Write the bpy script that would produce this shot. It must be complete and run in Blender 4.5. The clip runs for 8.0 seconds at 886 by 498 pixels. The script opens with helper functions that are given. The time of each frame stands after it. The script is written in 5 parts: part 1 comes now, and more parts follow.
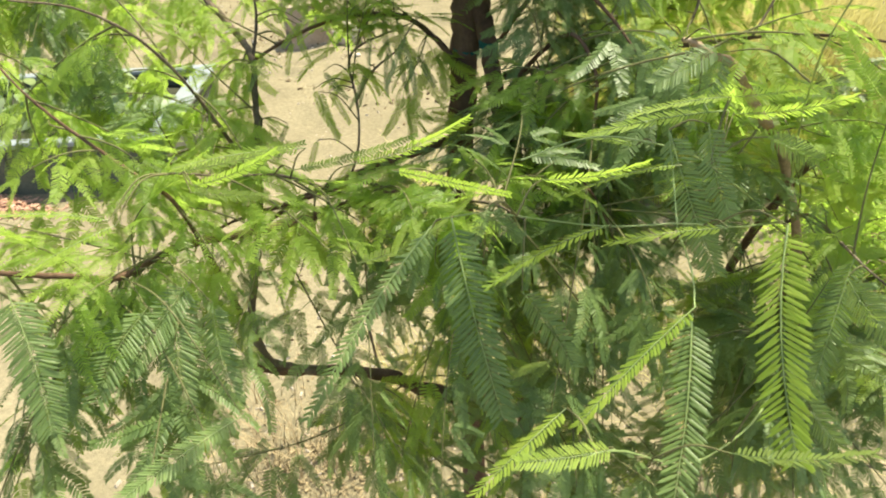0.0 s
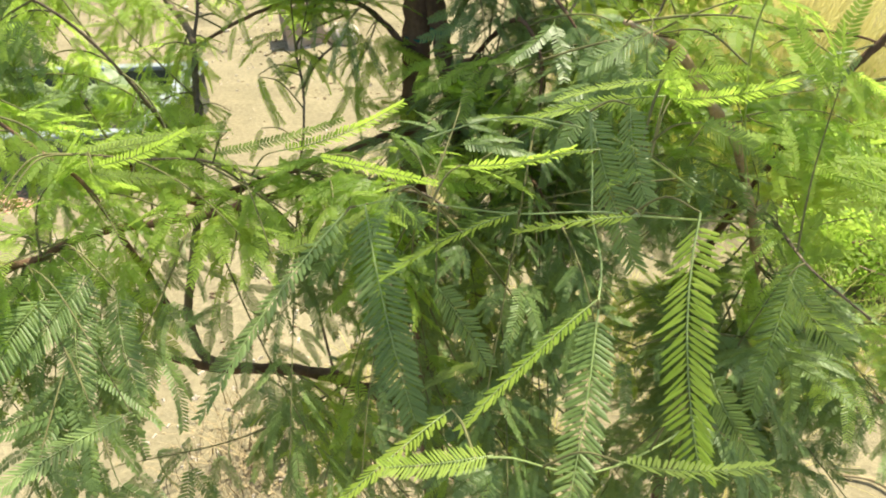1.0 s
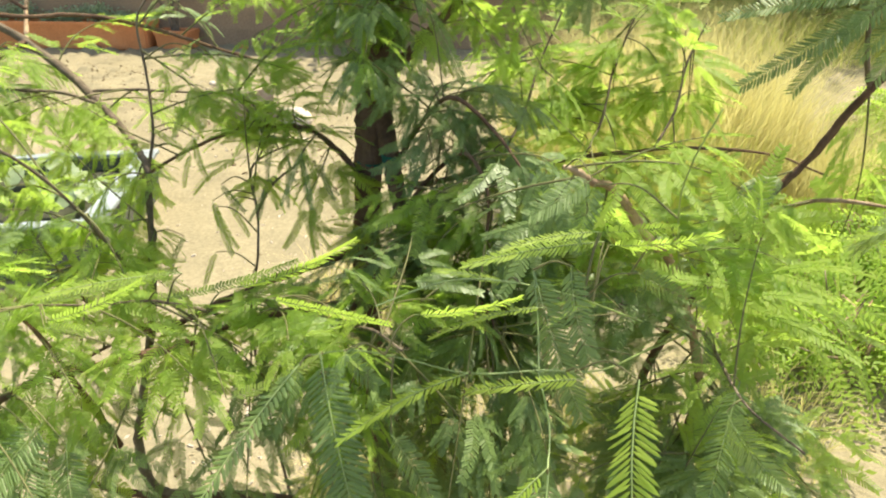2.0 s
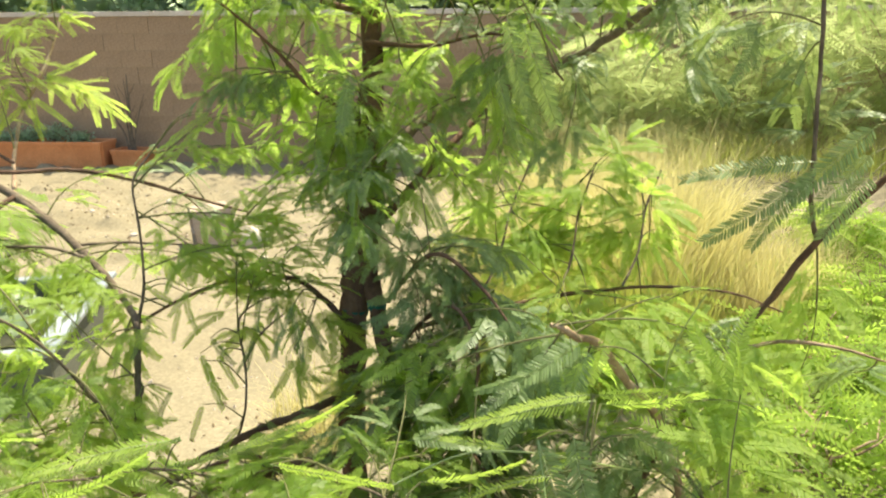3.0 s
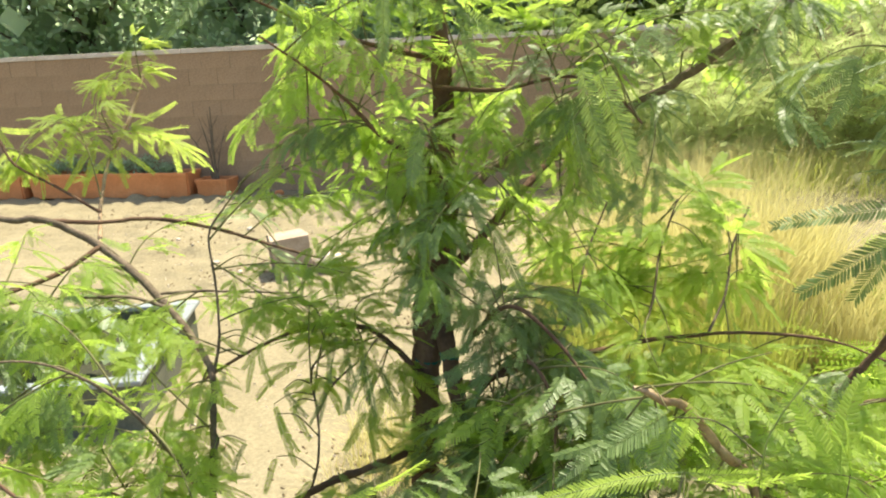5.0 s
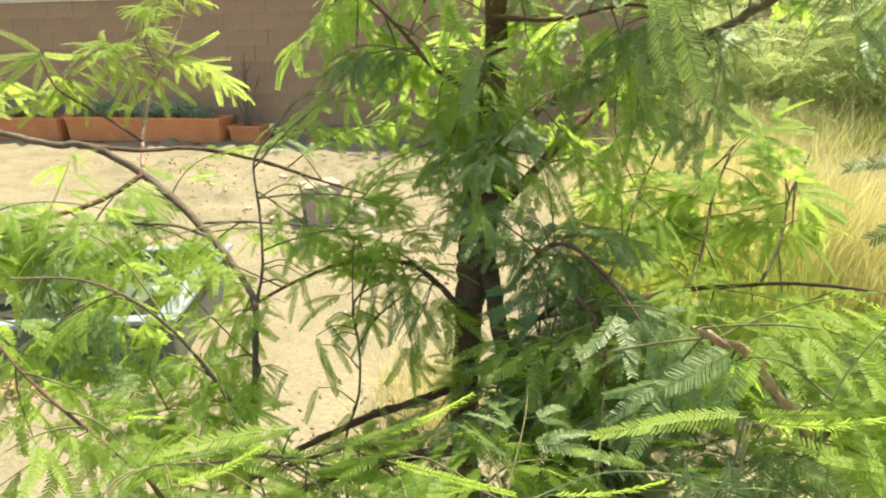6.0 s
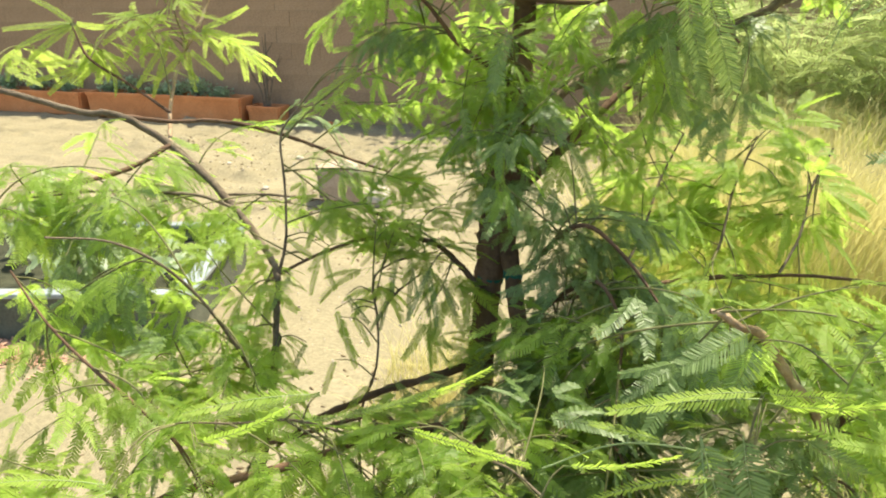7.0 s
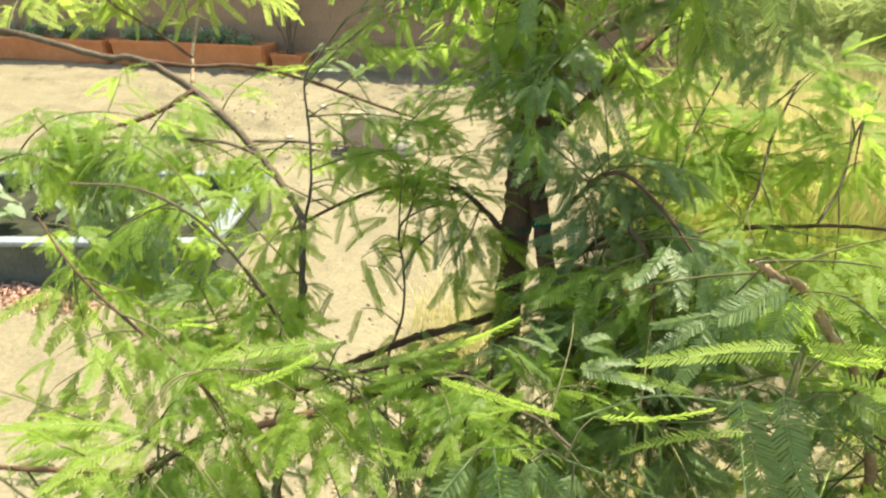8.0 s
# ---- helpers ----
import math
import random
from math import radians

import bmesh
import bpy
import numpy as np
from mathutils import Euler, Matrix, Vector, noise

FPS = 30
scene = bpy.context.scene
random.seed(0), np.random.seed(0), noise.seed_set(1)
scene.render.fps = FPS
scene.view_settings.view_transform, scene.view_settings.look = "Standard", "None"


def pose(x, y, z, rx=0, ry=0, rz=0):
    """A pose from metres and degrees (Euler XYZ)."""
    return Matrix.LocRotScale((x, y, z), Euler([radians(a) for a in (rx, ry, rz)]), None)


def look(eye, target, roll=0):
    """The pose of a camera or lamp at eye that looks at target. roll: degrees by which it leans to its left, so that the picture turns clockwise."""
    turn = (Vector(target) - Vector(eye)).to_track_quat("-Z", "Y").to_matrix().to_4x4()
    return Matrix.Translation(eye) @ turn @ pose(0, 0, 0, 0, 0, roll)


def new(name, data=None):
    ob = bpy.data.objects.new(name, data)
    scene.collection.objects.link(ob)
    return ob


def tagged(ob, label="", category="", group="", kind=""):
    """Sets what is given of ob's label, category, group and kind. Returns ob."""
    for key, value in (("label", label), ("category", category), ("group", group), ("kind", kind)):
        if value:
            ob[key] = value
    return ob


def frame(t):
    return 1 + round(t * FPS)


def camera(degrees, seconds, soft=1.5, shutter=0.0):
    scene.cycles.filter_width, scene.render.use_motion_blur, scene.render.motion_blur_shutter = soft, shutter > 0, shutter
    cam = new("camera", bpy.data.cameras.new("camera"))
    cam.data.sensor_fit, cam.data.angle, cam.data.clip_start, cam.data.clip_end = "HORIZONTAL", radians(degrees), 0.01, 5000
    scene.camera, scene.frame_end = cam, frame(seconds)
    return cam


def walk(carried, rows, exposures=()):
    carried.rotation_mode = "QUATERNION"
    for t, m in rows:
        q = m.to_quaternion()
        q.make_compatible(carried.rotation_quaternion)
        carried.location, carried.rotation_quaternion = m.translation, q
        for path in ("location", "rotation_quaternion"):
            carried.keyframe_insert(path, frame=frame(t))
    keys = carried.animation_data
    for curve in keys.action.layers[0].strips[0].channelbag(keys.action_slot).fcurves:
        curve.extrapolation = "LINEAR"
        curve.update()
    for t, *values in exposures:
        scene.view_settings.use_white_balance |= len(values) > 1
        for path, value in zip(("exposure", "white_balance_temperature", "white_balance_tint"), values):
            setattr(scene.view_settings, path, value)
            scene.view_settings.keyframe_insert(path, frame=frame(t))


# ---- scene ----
# ---------------------------------------------------------------- camera
def look_row(x, y, z, yaw, pitch, roll):
    a, b = radians(yaw), radians(pitch)
    ahead = (-math.sin(a) * math.cos(b), math.cos(a) * math.cos(b), math.sin(b))
    return look((x, y, z), (x + ahead[0], y + ahead[1], z + ahead[2]), roll)


cam = camera(64.0, 8.0, soft=2.0, shutter=0.2)
walk(cam, [
    (0.0, look_row(-0.003, -0.050, 1.526, 13.32, -31.41, -2.26)),
    (0.5, look_row(0.049, 0.019, 1.522, 15.21, -32.46, -2.75)),
    (1.0, look_row(0.071, -0.001, 1.488, 13.63, -31.00, -1.41)),
    (1.3, look_row(0.079, 0.001, 1.497, 13.13, -32.06, -0.62)),
    (1.5, look_row(0.082, 0.008, 1.516, 12.35, -28.89, -0.30)),
    (1.6, look_row(0.081, 0.011, 1.527, 11.78, -27.85, 0.09)),
    (1.7, look_row(0.079, 0.013, 1.537, 11.20, -27.20, -0.13)),
    (2.8, look_row(0.037, 0.001, 1.624, 5.44, -19.22, -0.18)),
    (3.0, look_row(0.027, -0.010, 1.637, 5.22, -16.89, -0.36)),
    (3.1, look_row(0.024, -0.008, 1.640, 5.42, -15.73, -0.40)),
    (3.2, look_row(0.022, -0.002, 1.641, 5.59, -14.94, -0.55)),
    (3.4, look_row(0.020, 0.018, 1.642, 5.74, -12.76, -1.66)),
    (3.5, look_row(0.020, 0.028, 1.644, 5.57, -11.98, -2.07)),
    (3.7, look_row(0.021, 0.047, 1.654, 4.70, -10.30, -1.44)),
    (3.8, look_row(0.021, 0.048, 1.657, 5.06, -11.13, -1.13)),
    (4.0, look_row(0.024, 0.043, 1.673, 5.84, -11.97, -3.45)),
    (4.2, look_row(0.022, 0.040, 1.674, 6.49, -12.22, -3.65)),
    (4.3, look_row(0.022, 0.038, 1.673, 5.95, -11.24, -3.92)),
    (4.5, look_row(0.023, 0.034, 1.669, 8.42, -12.59, -3.97)),
    (4.7, look_row(0.026, 0.027, 1.671, 10.07, -13.68, -3.38)),
    (5.8, look_row(-0.002, 0.045, 1.650, 13.35, -18.37, -1.78)),
    (6.0, look_row(-0.010, 0.040, 1.635, 13.77, -18.58, -1.38)),
    (6.3, look_row(-0.021, 0.033, 1.626, 14.21, -18.81, -0.32)),
    (6.5, look_row(-0.025, 0.029, 1.624, 14.52, -19.33, 0.06)),
    (7.0, look_row(-0.018, 0.021, 1.625, 14.86, -19.53, 0.37)),
    (7.3, look_row(-0.019, 0.028, 1.626, 14.81, -19.94, -0.09)),
    (7.5, look_row(-0.018, 0.032, 1.623, 14.95, -20.33, 0.23)),
    (7.8, look_row(-0.025, 0.038, 1.620, 15.67, -21.29, -0.67)),
    (7.9, look_row(-0.026, 0.037, 1.618, 16.14, -22.09, -0.43)),
    (8.0, look_row(-0.027, 0.036, 1.615, 16.93, -23.52, -0.12)),
], exposures=((0.0, 1.08, 7250, 2.5), (3.0, 1.22, 7250, 6.0), (4.5, 1.22, 7250, 6.0), (8.0, 1.21, 7200, 3.5)))

# ---------------------------------------------------------------- light
SUN_AZ, SUN_EL = 26.0, 66.0   # degrees to the right of straight ahead, and above the ground
world = bpy.data.worlds.new("sky")
scene.world = world
world.use_nodes = True
nt = world.node_tree
sky = nt.nodes.new("ShaderNodeTexSky")
sky.sky_type = "NISHITA"
sky.sun_disc = False
sky.sun_elevation = radians(SUN_EL)
sky.sun_rotation = radians(SUN_AZ)
sky.dust_density = 2.0
nt.nodes["Background"].inputs["Strength"].default_value = 0.15
nt.links.new(sky.outputs[0], nt.nodes["Background"].inputs["Color"])
sun = new("sun", bpy.data.lights.new("sun", "SUN"))
sun.data.energy = 4.8
sun.data.angle = radians(0.53)
sun.data.color = (1.0, 0.94, 0.84)
sa, se = radians(SUN_AZ), radians(SUN_EL)
sun_way = Vector((math.sin(sa) * math.cos(se), math.cos(sa) * math.cos(se), math.sin(se)))
sun.matrix_world = look(sun_way * 30, (0, 0, 0))

# ---------------------------------------------------------------- helpers
rng = random.Random(7)


def part(name, mesh, material, parent=None, label=""):
    """Link a mesh as one object under a thing or a part."""
    if isinstance(mesh, bmesh.types.BMesh):
        bm, mesh = mesh, bpy.data.meshes.new(name)
        bm.to_mesh(mesh)
        bm.free()
    if material is not None and not mesh.materials:
        mesh.materials.append(material)
    ob = new(name, mesh)
    ob.parent = parent
    return tagged(ob, label)


def thing(name, label, category, at=(0, 0, 0), group="", kind=""):
    ob = new(name)
    ob.empty_display_size = 0.1
    ob.matrix_world = Matrix.Translation(at)
    return tagged(ob, label, category, group, kind)


def quads(name, verts, faces, smooth=True):
    """A mesh of quads from arrays."""
    verts, faces = np.asarray(verts, np.float32).reshape(-1, 3), np.asarray(faces, np.int32).reshape(-1, 4)
    mesh = bpy.data.meshes.new(name)
    mesh.vertices.add(len(verts))
    mesh.vertices.foreach_set("co", verts.ravel())
    mesh.loops.add(faces.size)
    mesh.loops.foreach_set("vertex_index", faces.ravel())
    mesh.polygons.add(len(faces))
    mesh.polygons.foreach_set("loop_start", np.arange(len(faces), dtype=np.int32) * 4)
    mesh.polygons.foreach_set("use_smooth", np.full(len(faces), smooth))
    mesh.update(calc_edges=True)
    mesh.validate()
    return mesh


def glide(points, steps=6):
    """Catmull-Rom through rows of x, y, z, radius."""
    p = np.asarray(points, float)
    p = np.vstack([2 * p[0] - p[1], p, 2 * p[-1] - p[-2]])
    out = []
    for i in range(1, len(p) - 2):
        for s in np.arange(steps) / steps:
            a, b, c, d = p[i - 1:i + 3]
            out.append(0.5 * (2 * b + (c - a) * s + (2 * a - 5 * b + 4 * c - d) * s ** 2 + (3 * b - a - 3 * c + d) * s ** 3))
    out.append(p[-2])
    out = np.array(out)
    out[:, 3] = np.maximum(out[:, 3], 0.0004)
    return out


def tube(path, sides=8, rough=0.0, seed=0, base=0):
    """Verts and quads of a tapered tube along rows of x, y, z, radius."""
    path = np.asarray(path, float)
    n = len(path)
    tan = np.gradient(path[:, :3], axis=0)
    tan /= np.linalg.norm(tan, axis=1)[:, None] + 1e-9
    ref = np.array([0.31, -0.87, 0.38])
    u = np.cross(tan, ref)
    u /= np.linalg.norm(u, axis=1)[:, None] + 1e-9
    v = np.cross(tan, u)
    ang = np.arange(sides) * 2 * np.pi / sides
    r = np.repeat(path[:, 3:4], sides, 1)
    if rough:
        r = r * (1 + rough * np.random.RandomState(seed).randn(n, sides))
    verts = path[:, None, :3] + r[..., None] * (np.cos(ang)[None, :, None] * u[:, None] + np.sin(ang)[None, :, None] * v[:, None])
    i, j = np.meshgrid(np.arange(n - 1), np.arange(sides), indexing="ij")
    k = (j + 1) % sides
    faces = np.stack([i * sides + j, i * sides + k, (i + 1) * sides + k, (i + 1) * sides + j], -1).reshape(-1, 4)
    return verts.reshape(-1, 3), faces + base


def join(pieces):
    """Several (verts, faces) as one."""
    vs, fs, n = [], [], 0
    for v, f in pieces:
        vs.append(v)
        fs.append(np.asarray(f) + n)
        n += len(v)
    return np.concatenate(vs), np.concatenate(fs)


def box_bm(bm, x0, x1, y0, y1, z0, z1, bevel=0.0, m=None):
    made = bmesh.ops.create_cube(bm, size=1.0, matrix=Matrix.Translation(((x0 + x1) / 2, (y0 + y1) / 2, (z0 + z1) / 2)) @ Matrix.Diagonal((x1 - x0, y1 - y0, z1 - z0, 1)))
    vs = made["verts"]
    if bevel:
        es = list({e for v in vs for e in v.link_edges})
        out = bmesh.ops.bevel(bm, geom=es, offset=bevel, segments=2, affect="EDGES", profile=0.5)
        vs = list({v for f in out["faces"] for v in f.verts} | {v for v in vs if v.is_valid})
    if m is not None:
        bmesh.ops.transform(bm, matrix=m, verts=[v for v in vs if v.is_valid])
    return bm


# ---------------------------------------------------------------- materials
def material(name, rough=0.7, spec=0.3):
    m = bpy.data.materials.new(name)
    m.use_nodes = True
    b = m.node_tree.nodes["Principled BSDF"]
    b.inputs["Roughness"].default_value = rough
    b.inputs["Specular IOR Level"].default_value = spec
    return m, m.node_tree, b


def noise_node(tree, scale, detail=4.0, rough=0.6, coord="Object"):
    tc = tree.nodes.new("ShaderNodeTexCoord")
    n = tree.nodes.new("ShaderNodeTexNoise")
    n.inputs["Scale"].default_value = scale
    n.inputs["Detail"].default_value = detail
    n.inputs["Roughness"].default_value = rough
    tree.links.new(tc.outputs[coord], n.inputs["Vector"])
    return n


def ramp(tree, source, stops):
    r = tree.nodes.new("ShaderNodeValToRGB")
    while len(r.color_ramp.elements) < len(stops):
        r.color_ramp.elements.new(0.5)
    for e, (p, c) in zip(r.color_ramp.elements, stops):
        e.position, e.color = p, (*c, 1)
    tree.links.new(source, r.inputs[0])
    return r


def mix(tree, a, b, fac, kind="MIX"):
    m = tree.nodes.new("ShaderNodeMix")
    m.data_type, m.blend_type = "RGBA", kind
    for sock, val in ((m.inputs[0], fac), (m.inputs[6], a), (m.inputs[7], b)):
        if isinstance(val, bpy.types.NodeSocket):
            tree.links.new(val, sock)
        elif isinstance(val, tuple):
            sock.default_value = (*val, 1)
        else:
            sock.default_value = val
    return m.outputs[2]


def bump(tree, bsdf, height, strength, distance):
    n = tree.nodes.new("ShaderNodeBump")
    n.inputs["Strength"].default_value = strength
    n.inputs["Distance"].default_value = distance
    tree.links.new(height, n.inputs["Height"])
    tree.links.new(n.outputs[0], bsdf.inputs["Normal"])


def two_scale(name, stops, scale_a, scale_b, rough=0.8, spec=0.2, relief=0.3, depth=0.004, vary=0.0):
    """Grain and stains: a coarse ramp, darkened or lightened by a fine one."""
    m, t, b = material(name, rough, spec)
    coarse, fine = noise_node(t, scale_a), noise_node(t, scale_b, 6.0, 0.7)
    col = ramp(t, coarse.outputs[0], stops).outputs[0]
    shade = ramp(t, fine.outputs[0], [(0.3, (0.72, 0.72, 0.72)), (0.7, (1.2, 1.2, 1.2))]).outputs[0]
    col = mix(t, col, shade, 1.0, "MULTIPLY")
    if vary:
        info = t.nodes.new("ShaderNodeObjectInfo")
        v = ramp(t, info.outputs["Random"], [(0.0, (1 - vary,) * 3), (1.0, (1 + vary,) * 3)]).outputs[0]
        col = mix(t, col, v, 1.0, "MULTIPLY")
    t.links.new(col, b.inputs["Base Color"])
    bump(t, b, fine.outputs[0], relief, depth)
    return m


def leaf_material(name, dark, mid, light, glow, share=0.45, rough=0.42, gloss=0.45):
    """A thin leaf: its colour varies leaf by leaf and clump by clump, and light comes through it."""
    m, t, b = material(name, rough, gloss)
    geo = t.nodes.new("ShaderNodeNewGeometry")
    info = t.nodes.new("ShaderNodeObjectInfo")
    coarse = noise_node(t, 9.0, 2.0)
    blend = t.nodes.new("ShaderNodeMath")
    blend.operation = "MULTIPLY_ADD"
    t.links.new(geo.outputs["Random Per Island"], blend.inputs[0])
    blend.inputs[1].default_value = 0.35
    half = t.nodes.new("ShaderNodeMath")
    half.operation = "MULTIPLY_ADD"
    t.links.new(info.outputs["Random"], half.inputs[0])
    half.inputs[1].default_value = 0.2
    t.links.new(coarse.outputs[0], half.inputs[2])
    sub = t.nodes.new("ShaderNodeMath")
    sub.operation = "SUBTRACT"
    t.links.new(half.outputs[0], sub.inputs[0])
    sub.inputs[1].default_value = 0.22
    t.links.new(sub.outputs[0], blend.inputs[2])
    col = ramp(t, blend.outputs[0], [(0.2, dark), (0.5, mid), (0.85, light)]).outputs[0]
    t.links.new(col, b.inputs["Base Color"])
    thin = t.nodes.new("ShaderNodeBsdfTranslucent")
    t.links.new(mix(t, col, glow, 0.7), thin.inputs["Color"])
    both = t.nodes.new("ShaderNodeMixShader")
    both.inputs[0].default_value = share
    t.links.new(b.outputs[0], both.inputs[1])
    t.links.new(thin.outputs[0], both.inputs[2])
    t.links.new(both.outputs[0], t.nodes["Material Output"].inputs["Surface"])
    return m


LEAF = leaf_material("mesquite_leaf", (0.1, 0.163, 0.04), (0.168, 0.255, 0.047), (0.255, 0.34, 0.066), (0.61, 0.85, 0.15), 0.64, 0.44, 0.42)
# Greyer leaf, kept dark and less translucent to paint shade inside the foliage.
LEAF_GREY_SHADE = leaf_material("dull_shaded_leaf", (0.073, 0.123, 0.04), (0.122, 0.188, 0.057), (0.185, 0.258, 0.09), (0.41, 0.54, 0.13), 0.34, 0.46, 0.42)
RACHIS = leaf_material("leaf_stalk", (0.2, 0.28, 0.09), (0.26, 0.34, 0.12), (0.32, 0.4, 0.15), (0.5, 0.6, 0.25), 0.2)
# Fresh shoots; the brighter green also paints sunlight onto lit crown sprays.
LEAF_YOUNG = leaf_material("bright_young_leaf", (0.13, 0.215, 0.038), (0.205, 0.3, 0.05), (0.29, 0.375, 0.075), (0.55, 0.77, 0.12), 0.55, 0.55, 0.3)
# Yellow-green of leaves in full sun, put into the base colour.
LEAF_GOLD = leaf_material("sunlit_yellow_leaf", (0.17, 0.25, 0.05), (0.255, 0.335, 0.062), (0.34, 0.41, 0.095), (0.64, 0.8, 0.16), 0.58, 0.55, 0.3)
LEAF_BUSH = leaf_material("feathery_leaf", (0.21, 0.26, 0.1), (0.285, 0.335, 0.135), (0.37, 0.41, 0.18), (0.6, 0.7, 0.29), 0.6, 0.9, 0.05)
# Base and glow lifted far above leaf green: haze and backlight put into the colour.
LEAF_FAR = leaf_material("haze_lifted_leaf", (0.265, 0.345, 0.225), (0.315, 0.395, 0.255), (0.365, 0.445, 0.285), (0.68, 0.82, 0.52), 0.74, 1.0, 0.0)
LEAF_TREE = leaf_material("tree_leaf", (0.12, 0.17, 0.05), (0.165, 0.225, 0.07), (0.215, 0.28, 0.09), (0.4, 0.5, 0.15), 0.6, 0.9, 0.05)
LEAF_PALE = leaf_material("pale_broad_leaf", (0.16, 0.22, 0.11), (0.22, 0.29, 0.15), (0.3, 0.36, 0.21), (0.5, 0.62, 0.25), 0.4, 0.45, 0.4)
STRAW = leaf_material("straw", (0.3, 0.265, 0.09), (0.45, 0.40, 0.155), (0.61, 0.55, 0.26), (0.7, 0.65, 0.26), 0.5, 0.6)
STRAW_GREEN = leaf_material("green_straw", (0.2, 0.25, 0.05), (0.34, 0.38, 0.08), (0.5, 0.5, 0.14), (0.65, 0.7, 0.14), 0.45, 0.6)
BARK = two_scale("bark", [(0.3, (0.1, 0.076, 0.052)), (0.6, (0.19, 0.148, 0.104)), (0.8, (0.3, 0.245, 0.18))], 25, 140, 0.85, 0.15, 0.9, 0.004)
BARK_TRUNK = two_scale("trunk_bark", [(0.3, (0.095, 0.056, 0.036)), (0.6, (0.155, 0.094, 0.060)), (0.85, (0.23, 0.15, 0.10))], 18, 110, 0.85, 0.15, 0.9, 0.004)
TWIG = two_scale("green_twig", [(0.3, (0.11, 0.105, 0.045)), (0.6, (0.17, 0.165, 0.07)), (0.8, (0.24, 0.22, 0.1))], 25, 140, 0.8, 0.2, 0.5, 0.002)
BARK_TAN = two_scale("tan_bark", [(0.3, (0.2, 0.13, 0.075)), (0.55, (0.35, 0.245, 0.15)), (0.8, (0.52, 0.42, 0.3))], 30, 160, 0.7, 0.2, 0.7, 0.003)
SAND = two_scale("sand", [(0.25, (0.184, 0.157, 0.097)), (0.5, (0.229, 0.196, 0.122)), (0.8, (0.273, 0.236, 0.15))], 1.4, 45, 0.95, 0.1, 0.6, 0.012)
BLOCK = two_scale("tan_block", [(0.3, (0.29, 0.196, 0.122)), (0.55, (0.34, 0.23, 0.143)), (0.8, (0.39, 0.268, 0.17))], 3.0, 60, 0.92, 0.1, 0.6, 0.004, 0.05)
MORTAR = two_scale("mortar", [(0.3, (0.285, 0.20, 0.127)), (0.7, (0.335, 0.237, 0.15))], 4, 80, 0.95, 0.1)
CAP = two_scale("cap_block", [(0.3, (0.50, 0.42, 0.34)), (0.7, (0.62, 0.54, 0.45))], 3, 60, 0.9, 0.1)
CLAY = two_scale("terracotta", [(0.3, (0.52, 0.195, 0.075)), (0.6, (0.62, 0.25, 0.1)), (0.85, (0.68, 0.34, 0.17))], 4, 70, 0.8, 0.2, 0.3, 0.003, 0.08)
SOIL = two_scale("soil", [(0.3, (0.03, 0.032, 0.02)), (0.7, (0.07, 0.072, 0.045))], 8, 90, 0.95, 0.1, 0.9, 0.01)
CEMENT = two_scale("concrete", [(0.3, (0.31, 0.23, 0.16)), (0.6, (0.40, 0.315, 0.235)), (0.85, (0.48, 0.39, 0.3))], 9, 120, 0.92, 0.1, 0.6, 0.004)
STEEL_DARK = two_scale("dark_painted_steel", [(0.3, (0.10, 0.105, 0.08)), (0.7, (0.15, 0.155, 0.115))], 5, 60, 0.92, 0.05, 0.1, 0.002)
STEEL_RIM = two_scale("pale_rim_steel", [(0.3, (0.21, 0.235, 0.235)), (0.7, (0.28, 0.31, 0.31))], 6, 80, 0.45, 0.4, 0.1, 0.002)
TAPE = two_scale("teal_tape", [(0.3, (0.005, 0.075, 0.06)), (0.7, (0.009, 0.11, 0.09))], 40, 300, 0.5, 0.3, 0.2, 0.001)
STONE = two_scale("pale_stone", [(0.3, (0.45, 0.38, 0.30)), (0.7, (0.62, 0.54, 0.44))], 10, 90, 0.9, 0.1, 0.5, 0.004, 0.2)
CHIPS = two_scale("wood_chips", [(0.3, (0.40, 0.22, 0.14)), (0.6, (0.55, 0.34, 0.24)), (0.85, (0.66, 0.47, 0.36))], 20, 150, 0.9, 0.1, 0.4, 0.003)
CLOD = two_scale("brown_clod", [(0.3, (0.12, 0.085, 0.05)), (0.7, (0.2, 0.15, 0.09))], 20, 120, 0.95, 0.1)
DRY = two_scale("dry_twig", [(0.3, (0.22, 0.17, 0.09)), (0.7, (0.38, 0.3, 0.18))], 30, 150, 0.85, 0.1)

# ---------------------------------------------------------------- ground
def ground_z(x, y):
    """The lie of the sand: almost level, with low humps and scuffs."""
    z = 0.05 * noise.noise((x * 0.35, y * 0.35, 3.1)) + 0.022 * noise.noise((x * 1.7, y * 1.7, 8.2))
    z += 0.018 * noise.noise((x * 5.0, y * 5.0, 1.7)) + 0.012 * noise.noise((x * 11, y * 11, 4.4))
    scuff = noise.noise((x * 2.3, y * 2.3, 6.6)) * noise.noise((x * 6.5, y * 6.5, 2.2))
    z += 0.26 * scuff * min(1.0, max(0.0, (y - 3.5) / 1.5))
    near = max(0.0, 1 - math.hypot(x, y) / 40)
    rise = min(1.0, max(0.0, (x + 0.3) / 2.2)) * min(1.0, max(0.0, (y - 4.0) / 3.0))
    return z * near + 0.45 * rise * rise * (3 - 2 * rise) * near


def spaced(lo, hi, fine_lo, fine_hi, step):
    inner = np.arange(fine_lo, fine_hi + step / 2, step)
    a = fine_lo - np.geomspace(step, fine_lo - lo, 16)[::-1]
    b = fine_hi + np.geomspace(step, hi - fine_hi, 16)
    return np.concatenate([a, inner, b])


